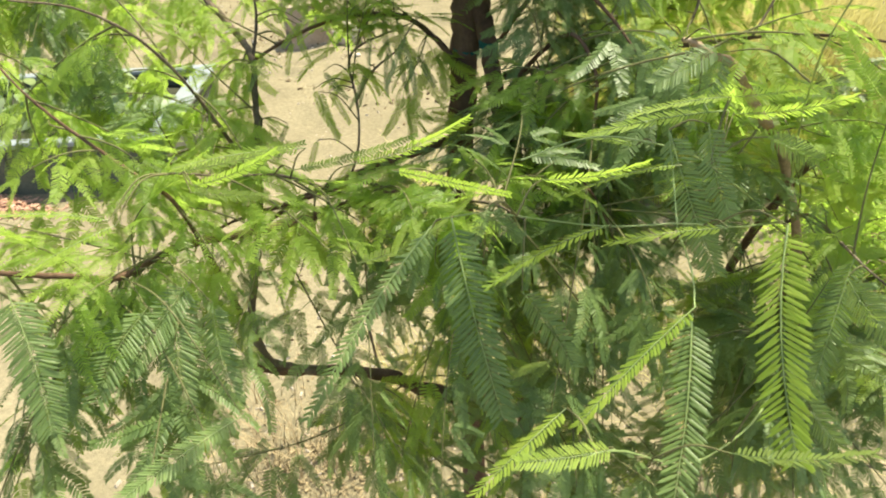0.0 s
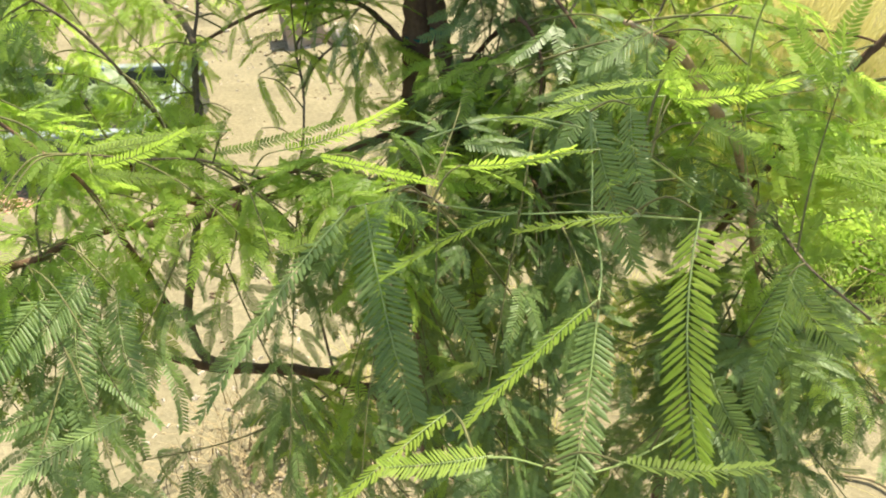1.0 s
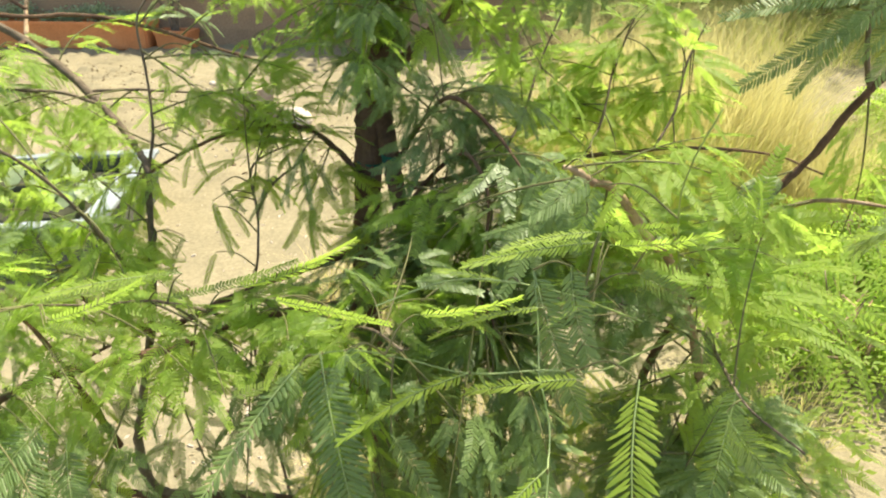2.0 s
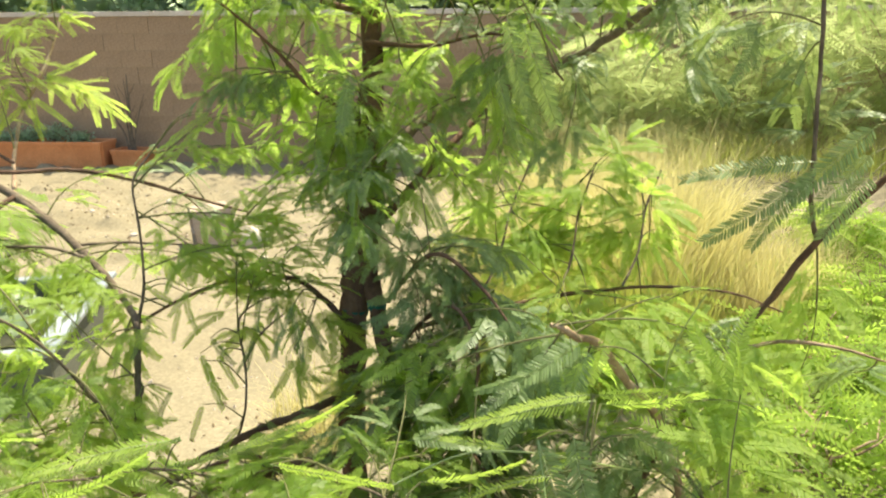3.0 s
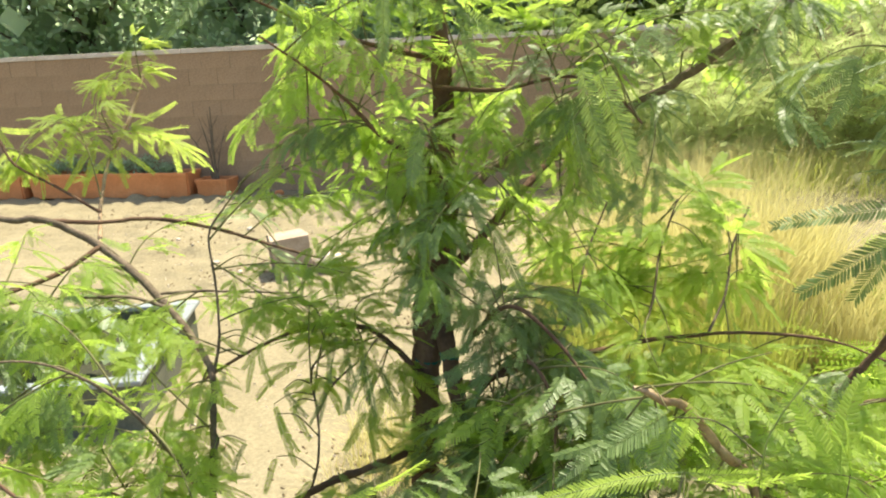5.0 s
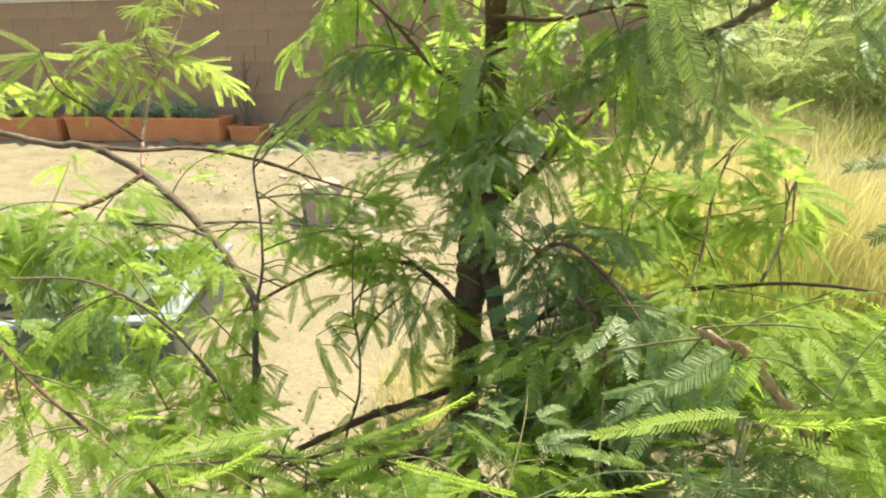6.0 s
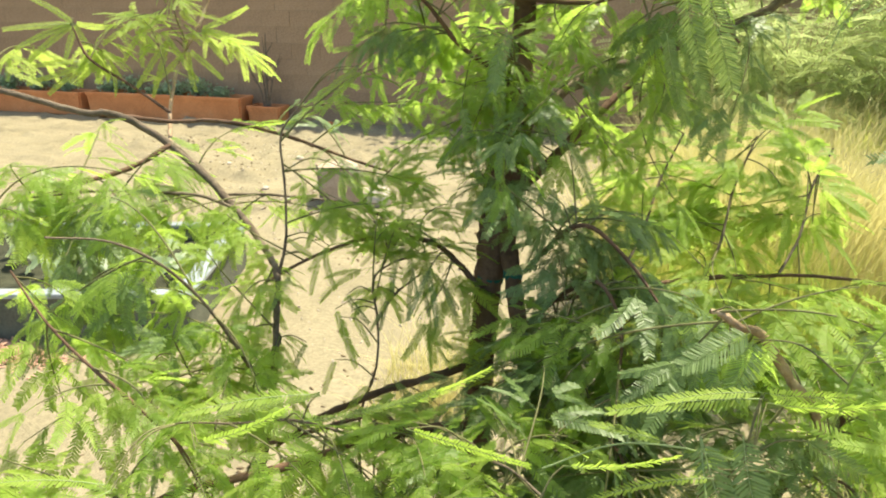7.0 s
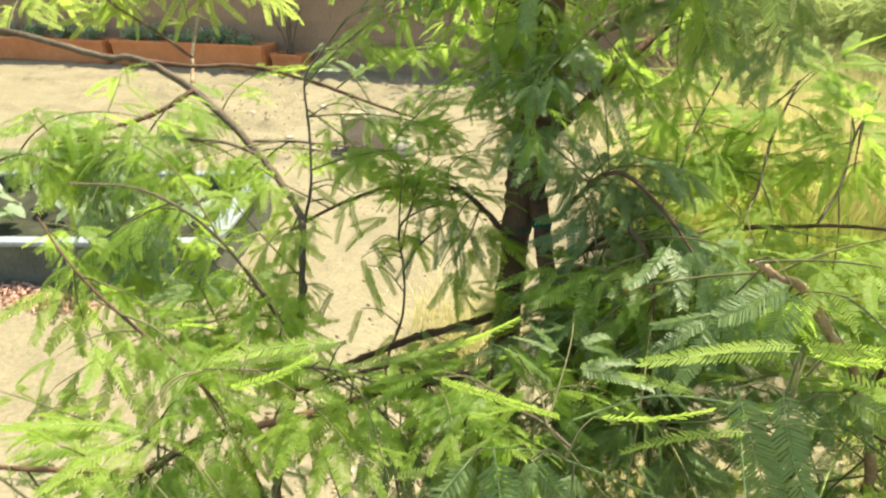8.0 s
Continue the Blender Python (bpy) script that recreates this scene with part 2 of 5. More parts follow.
gx, gy = spaced(-900, 900, -8, 5, 0.055), spaced(-900, 900, 0.5, 9.0, 0.055)
gv = np.array([(x, y, ground_z(x, y) if abs(x) < 45 and abs(y) < 45 else 0.0) for y in gy for x in gx])
gi, gj = np.meshgrid(np.arange(len(gy) - 1), np.arange(len(gx) - 1), indexing="ij")
gi, gj, gw = gi.ravel(), gj.ravel(), len(gx)
ground = part("ground", quads("ground", gv, np.stack([gi * gw + gj, gi * gw + gj + 1, (gi + 1) * gw + gj + 1, (gi + 1) * gw + gj], -1)), SAND)
tagged(ground, "pale sandy desert soil with scuffs and low humps", "ground", kind="structure")

# ---------------------------------------------------------------- garden wall of blocks
WALL_Y, COURSE, LONG = 9.0, 0.2075, 0.41
wall = thing("wall_north", "tan concrete block garden wall in shade", "wall", (-4, WALL_Y + 0.03, 0), kind="structure")
wall.rotation_euler.z = radians(1.3)
bm = bmesh.new()
box_bm(bm, -16, 12.5, -0.001, 0.15, -0.2, 9 * COURSE)
bmesh.ops.translate(bm, verts=bm.verts, vec=(4, 0, 0))
part("core", bm, MORTAR, wall)
bm = bmesh.new()
for k in range(40):
    x = -16 + k * 0.72
    box_bm(bm, x + 4.002, x + 4.718, -0.02, 0.17, 9 * COURSE + 0.002, 9 * COURSE + 0.062, 0.006)
part("cap", bm, CAP, wall, "pale concrete cap blocks")

# ---------------------------------------------------------------- planters by the wall
def planter(x0, x1, y0, y1, high, label, flare=0.03):
    ob = thing("planter", label, "planter", ((x0 + x1) / 2, (y0 + y1) / 2, 0), "planters along the wall")
    w, d = (x1 - x0) / 2, (y1 - y0) / 2
    bm = bmesh.new()
    rings = []
    for inset, z in ((flare + 0.01, 0.0), (flare, 0.012), (0.012, high - 0.05), (0, high - 0.048), (0, high - 0.006), (0.006, high), (0.028, high), (0.034, high - 0.008), (0.04, high - 0.07)):
        rings.append([bm.verts.new((sx * (w - inset), sy * (d - inset), z)) for sx, sy in ((-1, -1), (1, -1), (1, 1), (-1, 1))])
    for a, b in zip(rings, rings[1:]):
        for i in range(4):
            bm.faces.new((a[i], a[(i + 1) % 4], b[(i + 1) % 4], b[i]))
    bm.faces.new(rings[0][::-1])
    bmesh.ops.bevel(bm, geom=[e for e in bm.edges if abs(e.verts[0].co.z - e.verts[1].co.z) > 0.03], offset=0.02, segments=2, affect="EDGES")
    part("tub", bm, CLAY, ob)
    bm = bmesh.new()
    bmesh.ops.create_grid(bm, x_segments=16, y_segments=6, size=1, matrix=Matrix.Diagonal((w - 0.042, d - 0.042, 1, 1)))
    for v in bm.verts:
        v.co.z = high - 0.06 + 0.012 * noise.noise(v.co * 9)
    part("soil", bm, SOIL, ob, "dark potting soil")
    return ob


planter(-7.55, -5.09, 8.55, 8.93, 0.345, "long terracotta planter box with low dark plants")
planter(-10.08, -7.61, 8.52, 8.88, 0.33, "long terracotta planter box, dusty and weathered")
planter(-5.06, -4.56, 8.63, 8.95, 0.235, "small terracotta pot with a bare shrub", 0.02)

# ---------------------------------------------------------------- raised bed
bed = thing("raised_bed", "raised garden bed of dark steel with a pale rim", "garden bed", (-2.05, 2.79, 0))
bed.rotation_euler.z = radians(16.0)
BL, BD, BH = 2.4, 1.13, 0.26   # reaches to -x and +y from its near corner


def bed_part(name, x0, x1, y0, y1, z0, z1, mat, bevel=0.004, label=""):
    bm = bmesh.new()
    box_bm(bm, x0, x1, y0, y1, z0, z1, bevel)
    return part(name, bm, mat, bed, label)


for y in (0.0, BD - 0.02):
    bed_part("side_panel", -BL, 0, y, y + 0.02, -0.05, BH - 0.03, STEEL_DARK)
for x in (-BL, -0.02):
    bed_part("end_panel", x, x + 0.02, 0.022, BD - 0.022, -0.05, BH - 0.03, STEEL_DARK)
for y in (-0.03, BD - 0.05):
    bed_part("rim", -BL - 0.03, 0.03, y, y + 0.08, BH - 0.028, BH, STEEL_RIM, 0.008, "pale grey rim")
for x in (-BL - 0.03, -0.055):
    bed_part("rim", x - (0.03 if x > -1 else 0), x + 0.085, 0.052, BD - 0.052, BH - 0.028, BH, STEEL_RIM, 0.008, "pale grey rim")
for x in (-BL * 2 / 3, -BL / 3):
    bed_part("rib", x, x + 0.04, -0.014, -0.001, 0.0, BH - 0.03, STEEL_DARK)
bm = bmesh.new()
bmesh.ops.create_grid(bm, x_segments=40, y_segments=20, size=1, matrix=Matrix.Translation((-BL / 2, BD / 2, 0)) @ Matrix.Diagonal((BL / 2 - 0.022, BD / 2 - 0.022, 1, 1)))
for v in bm.verts:
    v.co.z = 0.15 + 0.03 * noise.noise(v.co * 5)
part("soil", bm, SOIL, bed, "dark garden soil")



def broad_plant(u, v, high, leaves, seed):
    """A bed plant: stalks with broad, cupped, pale leaves."""
    r = np.random.RandomState(seed)
    foot = bed.matrix_basis @ Vector((u, v, 0.15))
    ob = thing("bed_plant", "broad pale green leafy plant in the dark bed", "plant", foot, "plants in the raised bed")
    for k in range(leaves):
        a, tilt = k * 2.4 + r.rand(), r.uniform(0.25, 0.9)
        top = np.array([math.cos(a) * tilt * high * 0.8, math.sin(a) * tilt * high * 0.8, high * r.uniform(0.55, 1.0)])
        part("stalk", quads("stalk", *tube(glide([(0, 0, -0.03, 0.004), (*(top * [0.3, 0.3, 0.6]), 0.0032), (*top, 0.0018)], 4), 5)), RACHIS, ob)
        out = np.array([math.cos(a), math.sin(a), -0.35])
        side = np.array([-math.sin(a), math.cos(a), 0])
        ln, n = r.uniform(0.07, 0.12), 7
        vs = []
        for s in np.linspace(0, 1, n):
            w = ln * 0.62 * math.sin(math.pi * min(1, s * 0.9 + 0.08)) ** 0.7
            mid = top + out * ln * s - np.array([0, 0, ln * 0.35 * s * s])
            for q in (-1, -0.5, 0, 0.5, 1):
                vs.append(mid + side * w * q + np.array([0, 0, 0.22 * w * abs(q) + 0.006 * r.randn()]))
        i, j = np.meshgrid(np.arange(n - 1), np.arange(4), indexing="ij")
        i, j = i.ravel(), j.ravel()
        part("leaf", quads("leaf", vs, np.stack([i * 5 + j, i * 5 + j + 1, (i + 1) * 5 + j + 1, (i + 1) * 5 + j], -1)), LEAF_PALE, ob)


for k, (u, v, h, n) in enumerate(((-0.22, 0.45, 0.2, 8), (-0.5, 0.75, 0.22, 9), (-0.75, 0.4, 0.2, 8), (-1.05, 0.7, 0.24, 9), (-1.4, 0.4, 0.2, 8), (-1.75, 0.7, 0.22, 9))):
    broad_plant(u, v, h, n, 700 + k)

# ---------------------------------------------------------------- block standing on the sand
block = thing("concrete_block", "weathered hollow concrete block standing on end in sand", "block", (-2.33, 5.36, -0.06))
block.scale = (1.6, 1.5, 1.0)
block.rotation_euler = (radians(3), radians(-3), radians(-58))
bm = bmesh.new()
for x0, x1 in ((-0.1, -0.068), (0.068, 0.1)):
    box_bm(bm, x0, x1, -0.1, 0.1, 0, 0.38, 0.006)
for z0 in (0.0, 0.172, 0.346):
    box_bm(bm, -0.069, 0.069, -0.098, 0.098, z0, z0 + 0.034, 0.004)
for v in bm.verts:
    v.co += Vector((noise.noise(v.co * 14), noise.noise(v.co * 14 + Vector((5, 0, 0))), noise.noise(v.co * 14 + Vector((0, 7, 0))))) * 0.016
part("block_body", bm, CEMENT, block)

# ---------------------------------------------------------------- mesquite
def hang(leaflets, fold, bend, wave, wide=0.16, fine=False, seed=0, fill=0.52, rib=1.0):
    """One pinna, 1 long along +x: a rachis and its pairs of leaflets."""
    r = np.random.RandomState(seed)
    xs = np.linspace(0.07, 0.985, leaflets)
    pieces = []

    def line(x):
        return np.array([x, wave * math.sin(x * 3.0), -bend * x * x])
    path = np.array([(*line(x), 0.0075 * rib * (1 - 0.6 * x)) for x in np.linspace(0, 1, 7)])
    pieces.append(tube(path, 3))
    step = xs[1] - xs[0]
    vs, fs = [], []
    for x in xs:
        for side in (-1, 1):
            ln = wide * (0.62 + 0.42 * math.sin(math.pi * min(1, max(0.04, (x * 0.92 + 0.06))) ** 0.9)) * (1 + 0.05 * r.randn())
            ang = radians(68 - 18 * x + 2.5 * r.randn())
            f = fold + 0.07 * r.randn()
            along = np.array([math.cos(ang), side * math.sin(ang) * math.cos(f), -math.sin(ang) * math.sin(f) + 0.03 * r.randn()])
            across = np.array([math.sin(ang), -side * math.cos(ang), 0.12 * r.randn()])
            b = line(x)
            h = step * (fill if fine else 0.54)
            n = len(vs)
            if fine:
                up = np.cross(along, across) * h * 0.35 * side
                vs += [b, b + along * ln * .22 + across * h + up, b + along * ln * .78 + across * h * .85 + up, b + along * ln, b + along * ln * .78 - across * h * .85 + up, b + along * ln * .22 - across * h + up]
                fs += [(n, n + 1, n + 2, n + 3), (n, n + 3, n + 4, n + 5)]
            else:
                vs += [b - across * h * .6, b + across * h * .6, b + along * ln + across * h * .5, b + along * ln - across * h * .6]
                fs += [(n, n + 1, n + 2, n + 3)]
    pieces.append((np.array(vs), np.array(fs)))
    return join(pieces)


def turned(piece, length, yaw, tilt, at):
    v, f = piece
    m = np.array(Euler((0, tilt, yaw)).to_matrix())
    return v * length @ m.T + np.array(at), f


def leaf_shape(seed, pairs, fine):
    """A leaf in metres along +x: petiole, then pairs of pinnae."""
    r = random.Random(seed)
    pieces = [tube([(0, 0, 0, 0.0008), (0.012, 0, 0.0006, 0.0006), (0.02 + 0.012 * (pairs - 1), 0, 0, 0.0005)], 3)]
    for p in range(pairs):
        for side in (-1, 1):
            length = r.uniform(0.058, 0.092) * (0.85 if pairs > 1 and p == 0 else 1)
            pinna_shape = hang(r.randint(20, 24), r.uniform(0.05, 0.5), r.uniform(0.08, 0.45), r.uniform(-0.08, 0.08), r.uniform(0.13, 0.16), fine, r.randint(0, 9999), 0.38)
            pieces.append(turned(pinna_shape, length, side * radians(r.uniform(12, 30) + 22 * (pairs - 1 - p)), radians(r.uniform(-8, 14)), (0.02 + 0.012 * p, 0, 0)))
    return join(pieces)


SHAPES = [leaf_shape(11 + k, 2 if k % 3 == 0 else 1, False) for k in range(10)]
FINE = [leaf_shape(11 + k, 2 if k % 3 == 0 else 1, True) for k in range(10)]
LEAVES = (LEAF, LEAF_YOUNG, LEAF_GREY_SHADE, LEAF_GOLD)


class Plant:
    def __init__(self, name, label, category, at, leaf, bark, twig):
        self.ob = thing(name, label, category, at)
        self.at, self.leaf, self.bark, self.twig = np.array(at), leaf, bark, twig
        self.samples, self.leaves, self.twigs = [], [], []


def branch(plant, name, points, mat=None):
    """A trunk, stem or branch as one tapered, slightly lumpy limb."""
    path = glide(points, 7)
    plant.samples.append(path)
    k = len(plant.samples)
    r = np.random.RandomState(k)
    path[1:-1, :3] += r.randn(len(path) - 2, 3) * path[1:-1, 3:4] * (0.03 if path[:, 3].max() > 0.018 else 0.09)
    lumps = np.convolve(r.randn(len(path) + 2), (0.25, 0.5, 0.25), "valid")
    path[:, 3] *= 1 + (0.17 if (mat or plant.bark) is BARK_TAN else 0.04 if path[:, 3].max() > 0.018 else 0.09) * lumps
    v, f = tube(path - np.array([*plant.at, 0]), 9, 0.07, k)
    return part(name, quads(name, v, f), mat or (plant.bark if path[:, 3].max() > 0.0035 else plant.twig), plant.ob)


def leaf_at(plant, at, way, up, size, fresh):
    way, up = np.asarray(way, float), np.asarray(up, float)
    way = way / (np.linalg.norm(way) + 1e-9)
    side = np.cross(up, way)
    side /= np.linalg.norm(side) + 1e-9
    nrm = np.cross(way, side)
    m = np.eye(4)
    m[:3, 0], m[:3, 1], m[:3, 2], m[:3, 3] = way * size, side * size, nrm * size, np.asarray(at)
    plant.leaves.append((rng.randrange(len(SHAPES)), m, fresh))


def sprays(plant, mid, u, v, w, count, size, droop, young=0.0):
    """Leafy twigs that grow from the plant's nearest branches into a cell of space."""
    mid, u, v, w = (np.array(a) for a in (mid, u, v, w))
    rng.seed(int(1e4 * abs(mid.sum())) + count)
    bones = np.concatenate([s[len(s) // 6:] for s in plant.samples])
    for _ in range(count):
        goal = mid + u * rng.uniform(-1, 1) + v * rng.uniform(-1, 1) + w * rng.uniform(-1, 1)
        near = np.linalg.norm(bones[:, :3] - goal, axis=1)
        k = rng.choice(np.flatnonzero(near < near.min() * 1.4 + 0.05).tolist())
        start, r0 = bones[k, :3].copy(), bones[k, 3]
        gap = np.linalg.norm(goal - start)
        if gap < 0.07:
            goal = start + np.array([rng.uniform(-1, 1), rng.uniform(-1, 1), rng.uniform(-0.5, 0.9)]) * 0.12
            gap = 0.14
        way = (goal - start) / gap
        length = gap * rng.uniform(0.95, 1.2)
        pts = []
        sway = np.array([rng.gauss(0, 1), rng.gauss(0, 1), rng.gauss(0, 0.6)]) * 0.06 * length
        for s in np.linspace(0, 1, 7):
            pts.append((*(start + way * length * s + sway * math.sin(s * 3.1) + np.array([0, 0, (0.22 * s - 0.30 * s * s) * droop * length * 1.6])), min(r0, 0.0016) * (1 - 0.6 * s)))
        path = glide(pts, 3)
        plant.twigs.append(tube(path, 5))
        n = min(12, int(length / 0.027) + rng.randint(2, 3))
        first = 0.15 if length < 0.3 else 1 - 0.27 / length
        # young below 0 picks the shade-dark leaf, above 0 the sun-bright ones.
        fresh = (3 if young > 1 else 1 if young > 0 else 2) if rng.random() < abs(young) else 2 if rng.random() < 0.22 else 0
        sag = droop * rng.uniform(0.25, 0.95)
        for i in range(n):
            s = first + (1 - first) * (i + rng.uniform(-0.2, 0.2)) / max(1, n - 1)
            s = min(0.999, max(0.05, s)) * (len(path) - 1)
            a = int(s)
            at = path[a, :3] + (path[a + 1, :3] - path[a, :3]) * (s - a)
            tan = path[a + 1, :3] - path[a, :3]
            tan /= np.linalg.norm(tan) + 1e-9
            flat = np.cross(tan, (0, 0, 1))
            flat /= np.linalg.norm(flat) + 1e-9
            sgn = 1 if i % 2 else -1
            if i == n - 1:
                lead = tan + flat * rng.gauss(0, 0.3)
            else:
                lead = tan * rng.uniform(0.1, 0.9) + flat * sgn * rng.uniform(0.4, 1.0)
            lead = lead + np.array([rng.gauss(0, 0.14), rng.gauss(0, 0.14), rng.gauss(0.08, 0.16) - sag])
            up = np.array([rng.gauss(0, 0.35), rng.gauss(0, 0.35), 1.0])
            leaf_at(plant, at, lead, up, size * rng.uniform(0.55, 0.95), fresh)


def pinna(plant, a, b, wide, normal, young=0):
    """One large, near pinna from its foot a to its tip b."""
    a, b, n = Vector(a), Vector(b), Vector(normal).normalized()
    x = b - a
    length = x.length
    x.normalize()
    y = n.cross(x).normalized()
    k = len(plant.ob.children)
    pairs = 36 if length > 0.1 else 27
    fill = 0.36 if length > 0.1 else 0.35
    v, f = hang(pairs, 0.1, 0.06 + 0.2 * rng.random(), 0.06 * rng.uniform(-1, 1), wide / length * 0.47, True, k, fill, 0.8)
    m = np.array([list(x), list(y), list(x.cross(y))]).T
    bones = np.concatenate(plant.samples)[:, :3]
    foot = np.array(a)
    near = bones[np.argmin(np.linalg.norm(bones - foot, axis=1))]
    gap = np.linalg.norm(foot - near)
    if 0.004 < gap < 0.25:
        mid = (near + foot) / 2 + np.array([0, 0, 0.18 * gap])
        plant.twigs.append(tube(glide([(*near, 0.0012), (*mid, 0.0009), (*foot, 0.0006)], 5), 4))
    mesh = quads("leaf", v * length @ m.T + np.array(a) - plant.at, f)
    mesh.materials.append((LEAF_GREY_SHADE, LEAF_YOUNG, LEAF_GOLD)[young])
    mesh.materials.append(RACHIS)
    mesh.polygons.foreach_set("material_index", np.r_[np.ones(18, np.int32), np.zeros(len(f) - 18, np.int32)])
    part("leaf", mesh, None, plant.ob)


def finish(plant, single):
    """The leaves that stand foremost are parts of their own; the rest is joined."""
    order = sorted(range(len(plant.leaves)), key=lambda i: plant.leaves[i][1][1, 3])
    meshes = {}
    for i in order[:single]:
        k, m, fresh = plant.leaves[i]
        if (k, fresh) not in meshes:
            meshes[k, fresh] = quads("leaf", *FINE[k])
        ob = part("leaf", meshes[k, fresh], LEAVES[fresh], plant.ob)
        ob.matrix_basis = Matrix.Translation(-Vector(plant.at)) @ Matrix([list(row) for row in m])
    for kind in range(4):
        vs, fs, n = [], [], 0
        for i in order[single:]:
            k, m, fresh = plant.leaves[i]
            if fresh != kind:
                continue
            v, f = SHAPES[k]
            vs.append(v @ m[:3, :3].T + m[:3, 3] - plant.at)
            fs.append(f + n)
            n += len(v)
        if vs:
            tagged(part("foliage", quads("foliage", np.concatenate(vs), np.concatenate(fs)), LEAVES[kind], plant.ob), kind="stuff")
    if plant.twigs:
        v, f = join(plant.twigs)
        tagged(part("twig_growth", quads("twig_growth", v - plant.at, f), TWIG, plant.ob), kind="stuff")


tree = Plant("mesquite_tree", "young many-stemmed mesquite tree tied with teal tape", "tree", (-0.205, 0.98, 0.0), LEAF, BARK_TRUNK, BARK)
sapling = tree   # the arching limbs spring from the same stool
bush = Plant("mesquite_bush", "low branching mesquite bush with bare tan stems", "bush", (0.20, 0.72, 0.0), LEAF, BARK_TAN, BARK)
branch(tree, "trunk", [(-0.190, 0.980, -0.050, 0.0300), (-0.195, 0.985, 0.100, 0.0255), (-0.205, 0.990, 0.600, 0.0225), (-0.218, 1.005, 1.000, 0.0210), (-0.213, 1.041, 1.205, 0.0225), (-0.211, 1.068, 1.278, 0.0285), (-0.202, 1.096, 1.372, 0.0335), (-0.198, 1.122, 1.448, 0.0305), (-0.197, 1.153, 1.531, 0.0220), (-0.195, 1.178, 1.614, 0.0165), (-0.200, 1.110, 1.950, 0.0100), (-0.240, 1.130, 2.300, 0.0060), (-0.220, 1.160, 2.600, 0.0030)])
branch(tree, "stem", [(-0.075, 0.960, -0.050, 0.0200), (-0.085, 0.965, 0.300, 0.0160), (-0.100, 0.970, 0.700, 0.0145), (-0.127, 0.959, 1.041, 0.0133), (-0.148, 0.989, 1.119, 0.0132), (-0.171, 1.020, 1.216, 0.0135), (-0.189, 1.051, 1.277, 0.0149), (-0.199, 1.079, 1.341, 0.0159)])
branch(tree, "branch", [(-0.185, 1.109, 1.434, 0.0107), (-0.134, 1.136, 1.483, 0.0090), (-0.082, 1.166, 1.514, 0.0082), (-0.019, 1.202, 1.536, 0.0075), (0.103, 1.223, 1.582, 0.0072), (0.177, 1.237, 1.620, 0.0073), (0.278, 1.250, 1.689, 0.0070), (0.395, 1.267, 1.765, 0.0057), (0.492, 1.279, 1.831, 0.0043)], BARK)
branch(tree, "branch", [(-0.182, 1.067, 1.345, 0.0096), (-0.142, 1.094, 1.382, 0.0080), (-0.083, 1.155, 1.442, 0.0064), (-0.015, 1.240, 1.509, 0.0053), (0.024, 1.274, 1.548, 0.0030)])
branch(tree, "branch", [(-0.210, 1.011, 1.186, 0.0057), (-0.260, 1.022, 1.238, 0.0044), (-0.320, 1.038, 1.264, 0.0040), (-0.419, 1.024, 1.259, 0.0036), (-0.506, 0.995, 1.225, 0.0028), (-0.566, 0.971, 1.190, 0.0019)])
branch(tree, "branch", [(-0.360, 0.930, 0.550, 0.0030), (-0.420, 0.980, 0.900, 0.0025), (-0.356, 0.908, 1.101, 0.0020), (-0.370, 0.956, 1.154, 0.0020), (-0.387, 0.986, 1.203, 0.0018), (-0.373, 1.012, 1.224, 0.0015), (-0.318, 1.040, 1.244, 0.0014)])
branch(tree, "branch", [(-0.370, 0.956, 1.154, 0.0022), (-0.349, 0.983, 1.191, 0.0018), (-0.320, 1.015, 1.213, 0.0014)])
branch(tree, "branch", [(-0.197, 0.868, 1.055, 0.0075), (-0.266, 0.802, 1.074, 0.0068), (-0.316, 0.744, 1.087, 0.0057), (-0.372, 0.682, 1.087, 0.0056), (-0.407, 0.642, 1.094, 0.0051), (-0.469, 0.568, 1.108, 0.0046), (-0.502, 0.509, 1.104, 0.0041), (-0.545, 0.469, 1.127, 0.0034), (-0.596, 0.419, 1.160, 0.0023)])
branch(tree, "branch", [(-0.278, 0.799, 1.075, 0.0040), (-0.316, 0.796, 1.095, 0.0036), (-0.374, 0.767, 1.084, 0.0032), (-0.452, 0.698, 1.079, 0.0023), (-0.500, 0.645, 1.067, 0.0015)])
branch(tree, "branch", [(-0.180, 0.718, 0.788, 0.0112), (-0.233, 0.723, 0.792, 0.0104), (-0.279, 0.730, 0.801, 0.0092), (-0.360, 0.727, 0.803, 0.0085), (-0.438, 0.698, 0.816, 0.0067), (-0.500, 0.681, 0.838, 0.0049), (-0.571, 0.669, 0.865, 0.0027)])
branch(tree, "branch", [(-0.213, 0.986, 1.091, 0.0071), (-0.287, 0.955, 1.067, 0.0062), (-0.338, 0.941, 1.052, 0.0063), (-0.381, 0.906, 1.042, 0.0054), (-0.432, 0.851, 1.033, 0.0044), (-0.463, 0.786, 1.024, 0.0026)])
branch(tree, "branch", [(-0.147, 1.013, 1.183, 0.0061), (-0.031, 1.114, 1.180, 0.0047), (0.123, 1.219, 1.177, 0.0041), (0.203, 1.234, 1.184, 0.0036), (0.296, 1.222, 1.199, 0.0031), (0.416, 1.189, 1.203, 0.0021), (0.499, 1.149, 1.183, 0.0016)])
